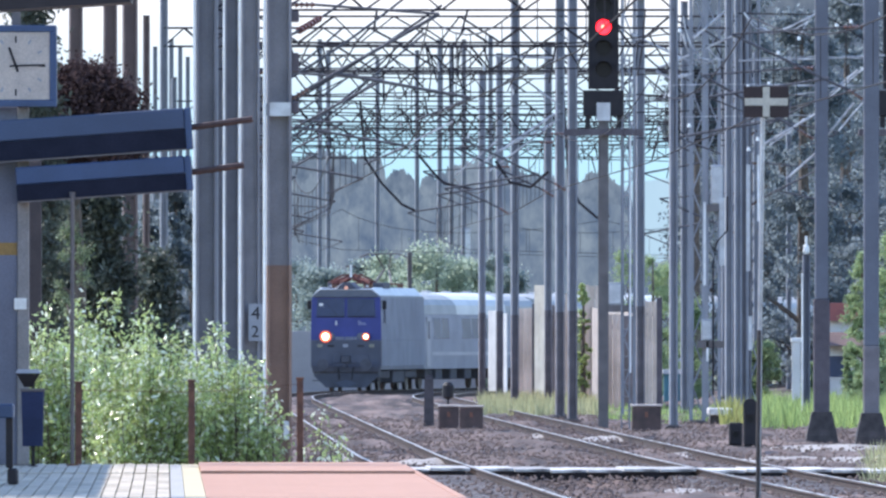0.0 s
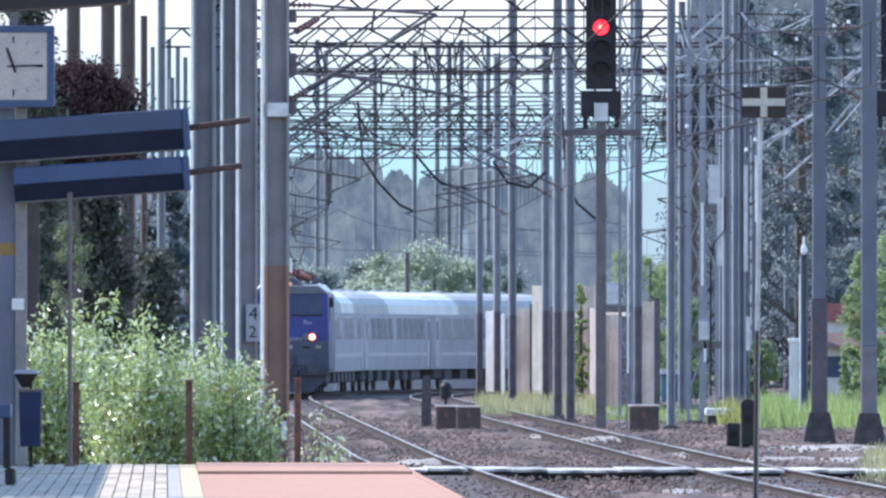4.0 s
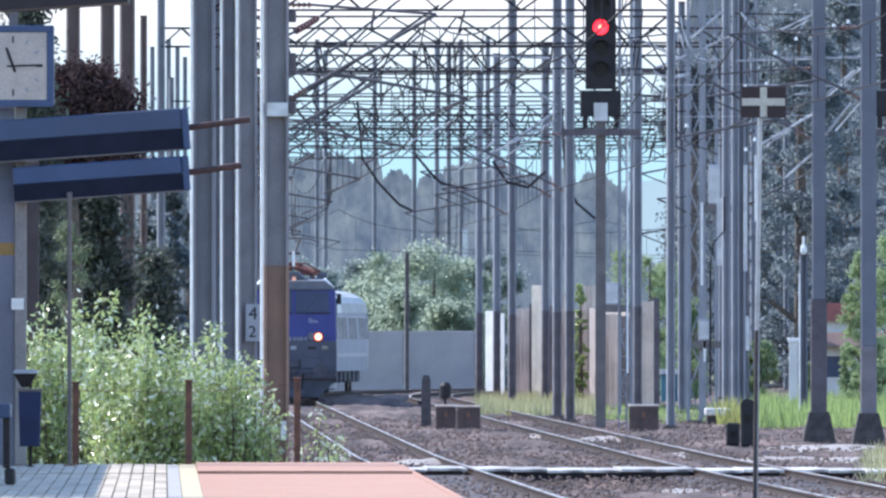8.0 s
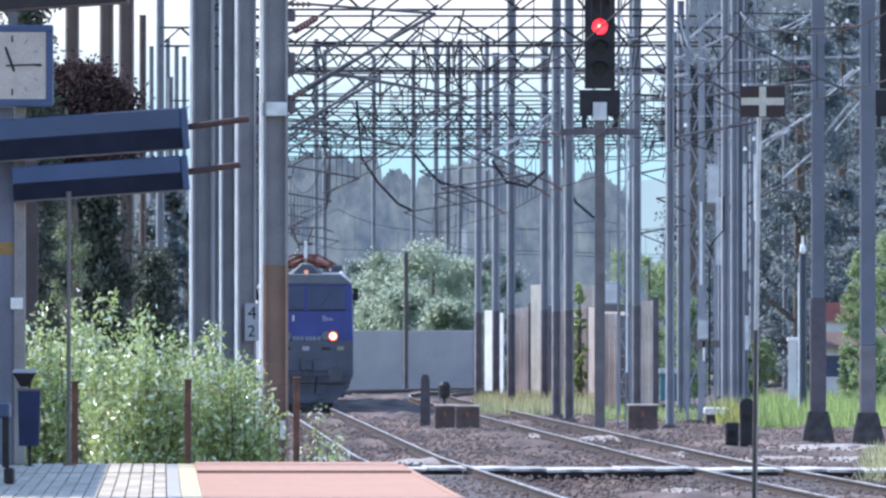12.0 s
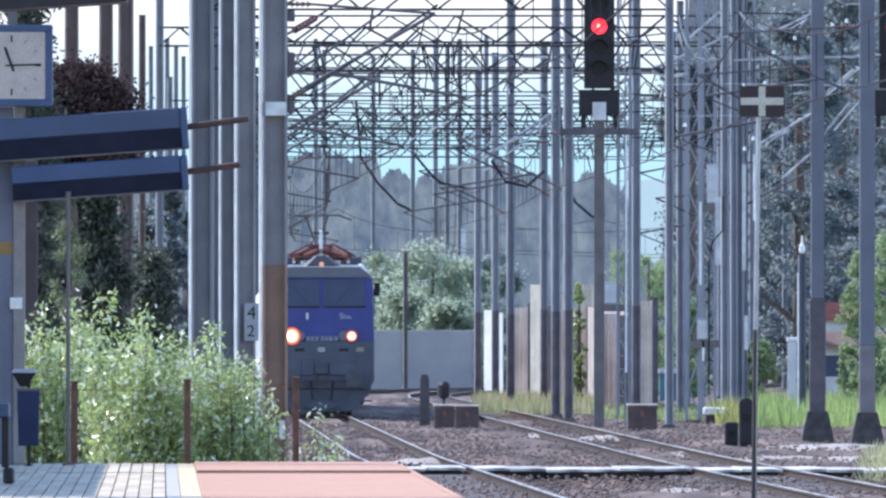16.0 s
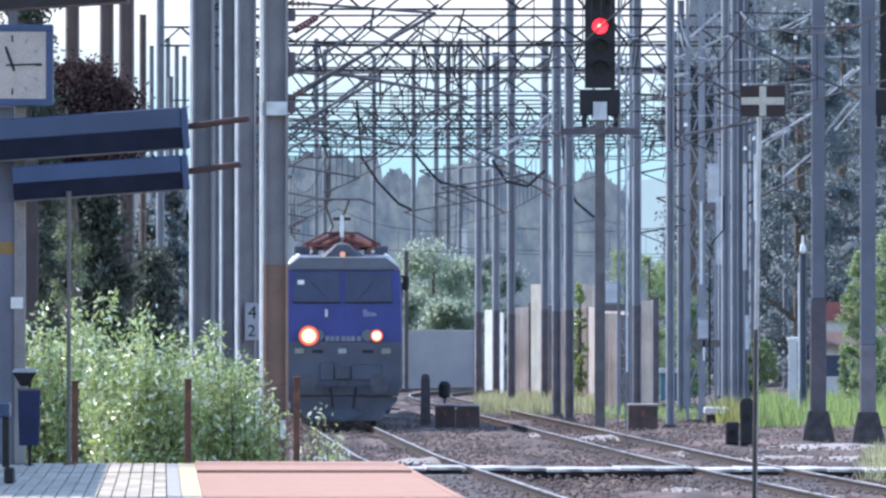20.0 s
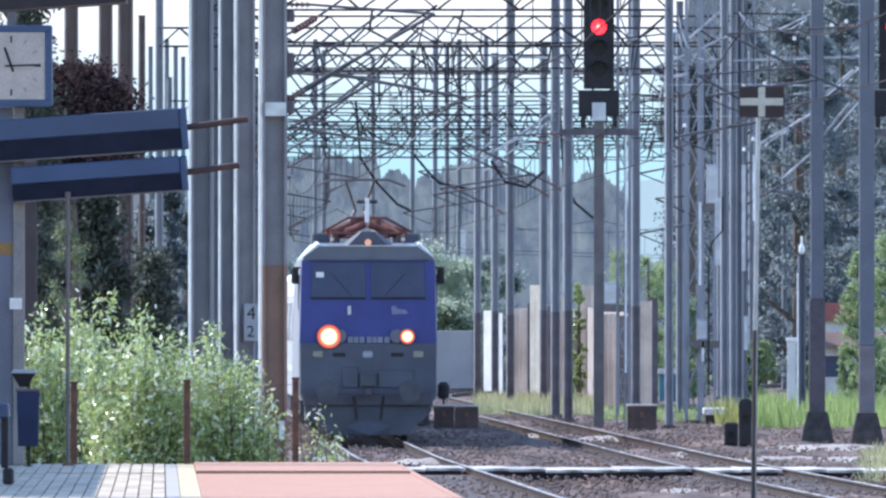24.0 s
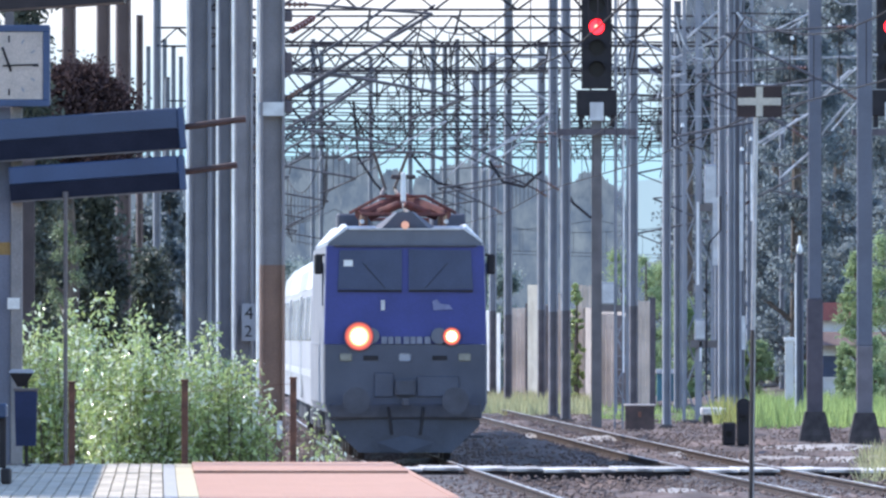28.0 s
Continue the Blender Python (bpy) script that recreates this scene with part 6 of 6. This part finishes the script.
    part("brake_hose", rodm((-0.3, -0.12, 0.95), (-0.24, -0.2, 0.45), 0.03, 6), BLACK, e)
    part("brake_hose", rodm((0.32, -0.12, 0.95), (0.26, -0.2, 0.45), 0.03, 6), BLACK, e)
    part("buffer_beam", boxm(-1.36, 1.36, -0.02, 0.3, 0.74, 1.015, bev=0.03), UNDER, e)
    part("snow_plough", loft(bmesh.new(), [[(-0.82, y + 0.05, 0.14), (0, y - 0.2, 0.14), (0.82, y + 0.05, 0.14), (1.32, y + 0.1, 0.62), (1.32, y + 0.1, 0.73), (0, y, 0.73), (-1.32, y + 0.1, 0.73), (-1.32, y + 0.1, 0.62)] for y in (0.0, 0.12)]), PLOUGH, e, "dark blue-grey plough plate")
    for yb in (3.2, 13.5):
        bg = part("bogie", boxm(-1.2, 1.2, yb - 2.2, yb + 2.2, 0.5, 0.84, bev=0.05), UNDER, e)
        for dy in (-1.5, 1.5):
            wheelset(bg, yb + dy)
    part("transformer", boxm(-1.25, 1.25, 6.2, 10.5, 0.3, 0.85, bev=0.05), UNDER, e)
    # roof gear: the front pantograph folded, the rear one raised
    def pantograph(y, raised, nm):
        p = part("pantograph_base", boxm(-0.75, 0.75, y - 0.7, y + 0.7, 4.34, 4.40, bev=0.01), RED_PRIMER, e, "red-brown " + nm + " pantograph")
        tone = STEEL_OLD if raised else RED_PRIMER
        for sx in (-1, 1):
            for yy in (y - 0.6, y + 0.6):
                part("roof_insulator", rodm((sx * 0.7, yy, 4.14), (sx * 0.7, yy, 4.36), 0.07, 8), INSUL, p)
        if raised:
            ks, top = 4.95, 5.62
            part("lower_arm", rodm((0.35, y - 0.2, 4.4), (0.1, y + 1.2, ks), 0.045, 6), tone, p)
            part("lower_arm", rodm((-0.35, y - 0.2, 4.4), (-0.1, y + 1.2, ks), 0.045, 6), tone, p)
            part("upper_arm", rodm((0.08, y + 1.2, ks), (0.32, y, top), 0.03, 6), tone, p)
            part("upper_arm", rodm((-0.08, y + 1.2, ks), (-0.32, y, top), 0.03, 6), tone, p)
            z = top
        else:
            for sx in (-1, 1):
                part("lower_arm", rodm((sx * 0.80, y - 0.2, 4.36), (sx * 0.04, y + 0.4, 4.68), 0.09, 8), tone, p)
                part("upper_arm", rodm((sx * 0.60, y, 4.34), (sx * 0.04, y - 0.2, 4.56), 0.075, 8), tone, p)
            z = 4.70
        for dy in (-0.18, 0.18):
            h = (0.98, 0.62, 0.14) if raised else (0.95, 0.4, 0.30)
            part("collector_bow", tube(bmesh.new(), [(-h[0], y + dy, z - h[2]), (-h[1], y + dy, z), (h[1], y + dy, z), (h[0], y + dy, z - h[2])], 0.03, 6), STEEL_OLD if raised else RED_PRIMER, p)
    pantograph(2.4, False, "folded")
    pantograph(14.0, True, "raised")
    part("roof_antenna", boxm(-0.045, 0.045, 1.85, 1.95, 4.6, 5.12, bev=0.01), WHITE, e, "pale upright insulator")
    part("roof_antenna", boxm(-0.22, 0.22, 1.87, 1.93, 5.0, 5.08, bev=0.02), POST_BROWN, e, "dark cross arm of the insulator")
    for sx in (-1, 1):
        part("roof_box", boxm(sx * 0.85 - 0.3, sx * 0.85 + 0.3, 3.6, 6.0, 4.15, 4.40, bev=0.03), LOCO_GREY, e)
        part("roof_horn", rodm((sx * 0.75, 0.9, 4.24), (sx * 0.75, 1.3, 4.24), 0.04, 8), LID, e)
    return e


def coach(label, fresh, groups):
    """A coach with its freshly painted stretches of roof and its groups of windows, in metres from the coach's front."""
    c = thing("railway_coach", label, "railway coach", group="coaches of the train")
    def side(y, k=1.0):
        return [(-1.38 * k, y, 0.86), (1.38 * k, y, 0.86), (1.42 * k, y, 1.5), (1.42 * k, y, 2.4), (1.37 * k, y, 3.12), (-1.37 * k, y, 3.12), (-1.42 * k, y, 2.4), (-1.42 * k, y, 1.5)]
    part("body", loft(bmesh.new(), [side(0.3, 0.97), side(0.8), side(26.6), side(27.1, 0.97)]), COACH, c)
    def roof(y, k=1.0, h=0.0):
        pts = []
        for j in range(11):
            a = math.pi * j / 10
            pts.append((1.375 * k * math.cos(a), y, 3.125 + (0.93 - h) * math.sin(a) ** 0.75))
        return pts
    cuts = sorted({0.3, 27.1, *[v for f in fresh for v in f]})
    for a, b in zip(cuts, cuts[1:]):
        new_paint = any(f[0] <= a and b <= f[1] for f in fresh)
        rings = [roof(y, 0.97 if y in (0.3, 27.1) else 1.0, 0.1 if y in (0.3, 27.1) else 0.0) for y in sorted({a + 0.002, b - 0.002, *[v for v in (1.0, 26.4) if a < v < b]} - {0.302, 27.098} | ({0.3} if a == 0.3 else set()) | ({27.1} if b == 27.1 else set()))]
        part("roof_section", loft(bmesh.new(), rings), COACH_BRIGHT if new_paint else COACH_ROOF, c, "freshly painted white roof section" if new_paint else "silver-grey arched roof section")
    pane = mesh_of("window", boxm(-0.012, 0.012, -0.5, 0.5, 0, 0.86, bev=0.01), COACH_GLASS)
    for sx in (-1, 1):
        for g0, g1 in groups:
            n = max(1, round((g1 - g0) / 2.1))
            w = (g1 - g0) / n
            for k in range(n):
                ob = piece("window", pane, c, pose(sx * 1.428, g0 + w * (k + 0.5), 2.12, 0, -sx * 3.2, 0))
                ob.scale = (1.0, w - 0.22, 1.0)
        for y in (1.4, 26.0):
            d = part("door", boxm(min(sx * 1.40, sx * 1.43), max(sx * 1.40, sx * 1.43), y - 0.42, y + 0.42, 0.95, 3.02, bev=0.01), COACH_DOOR, c, "grey entrance door")
            part("door_window", boxm(min(sx * 1.42, sx * 1.437), max(sx * 1.42, sx * 1.437), y - 0.24, y + 0.24, 2.1, 2.85), COACH_GLASS, d)
        part("side_stripe", boxm(min(sx * 1.415, sx * 1.428), max(sx * 1.415, sx * 1.428), 2.0, 25.4, 1.42, 1.56), COACH_DOOR, c)
    for k in range(6):
        y = 4.5 + k * 3.4
        part("skirt_box", boxm(-1.28, 1.28, y - 0.8, y + 0.7, 0.42, 0.86, bev=0.04), UNDER, c)
    for k in range(5):
        part("roof_vent", boxm(-0.16, 0.16, 3.5 + k * 4.7, 4.0 + k * 4.7, 4.03, 4.13, bev=0.02), COACH_DOOR, c)
    part("gangway", boxm(-0.55, 0.55, 0.1, 0.3, 0.95, 3.2, bev=0.05), UNDER, c)
    part("gangway", boxm(-0.55, 0.55, 27.1, 27.3, 0.95, 3.2, bev=0.05), UNDER, c)
    for yb in (3.8, 23.6):
        bg = part("bogie", boxm(-1.15, 1.15, yb - 1.7, yb + 1.7, 0.45, 0.85, bev=0.05), UNDER, c)
        for dy in (-1.25, 1.25):
            wheelset(bg, yb + dy, 0.46)
    return c


TRAIN = []


def train():
    TRAIN.append((loco(), 0.0, 3.2, 13.5))
    for i, (label, fresh, groups) in enumerate((
            ("pale grey passenger coach with a part-white roof behind the locomotive", ((8.1, 19.7),), ((2.4, 6.2), (9.0, 18.2), (20.9, 25.0))),
            ("pale grey passenger coach, rear roof freshly white", ((10.7, 27.1),), ((3.0, 11.8), (13.3, 24.6))),
            ("pale grey last coach, front of its roof white", ((0.3, 6.3),), ((2.4, 9.6), (10.8, 17.4), (19.0, 25.0))))):
        TRAIN.append((coach(label, fresh, groups), 16.9 + 27.4 * i, 3.8, 23.6))


def front_y(t):
    """Distance of the locomotive's front; it slows a little at first, then runs evenly."""
    if t < 11:
        return 498.0 + 12.9 * (11.0 - t)
    return 280.0 + 12.82 * (28.0 - t)


def ride(y, a, b):
    p, q = Vector((main_x(y + a), y + a, 0)), Vector((main_x(y + b), y + b, 0))
    d = (q - p).normalized()
    rz = math.degrees(math.atan2(-d.x, d.y))
    o = p - d * a
    return pose(o.x, o.y, 0, 0, 0, rz)


def motions():
    for ob, back, a, b in TRAIN:
        walk(ob, [(t, ride(front_y(t) + back, a, b)) for t in range(29)])


ground()
ballast_bed()
loose_stones()
tracks()
masts()
portals()
overhead()
signal(1062, "black colour light signal on a post, showing red")
signal(1584, "black colour light signal showing red at the wood's edge")
train()
vegetation()
far_wall()
barrier()
house()
backdrop()
grass()
lineside()
pale_gravel()
cross_board()
station_clock()
displays()
litter_bin()
platform_end_fence()
crossing()
platform()
motions()
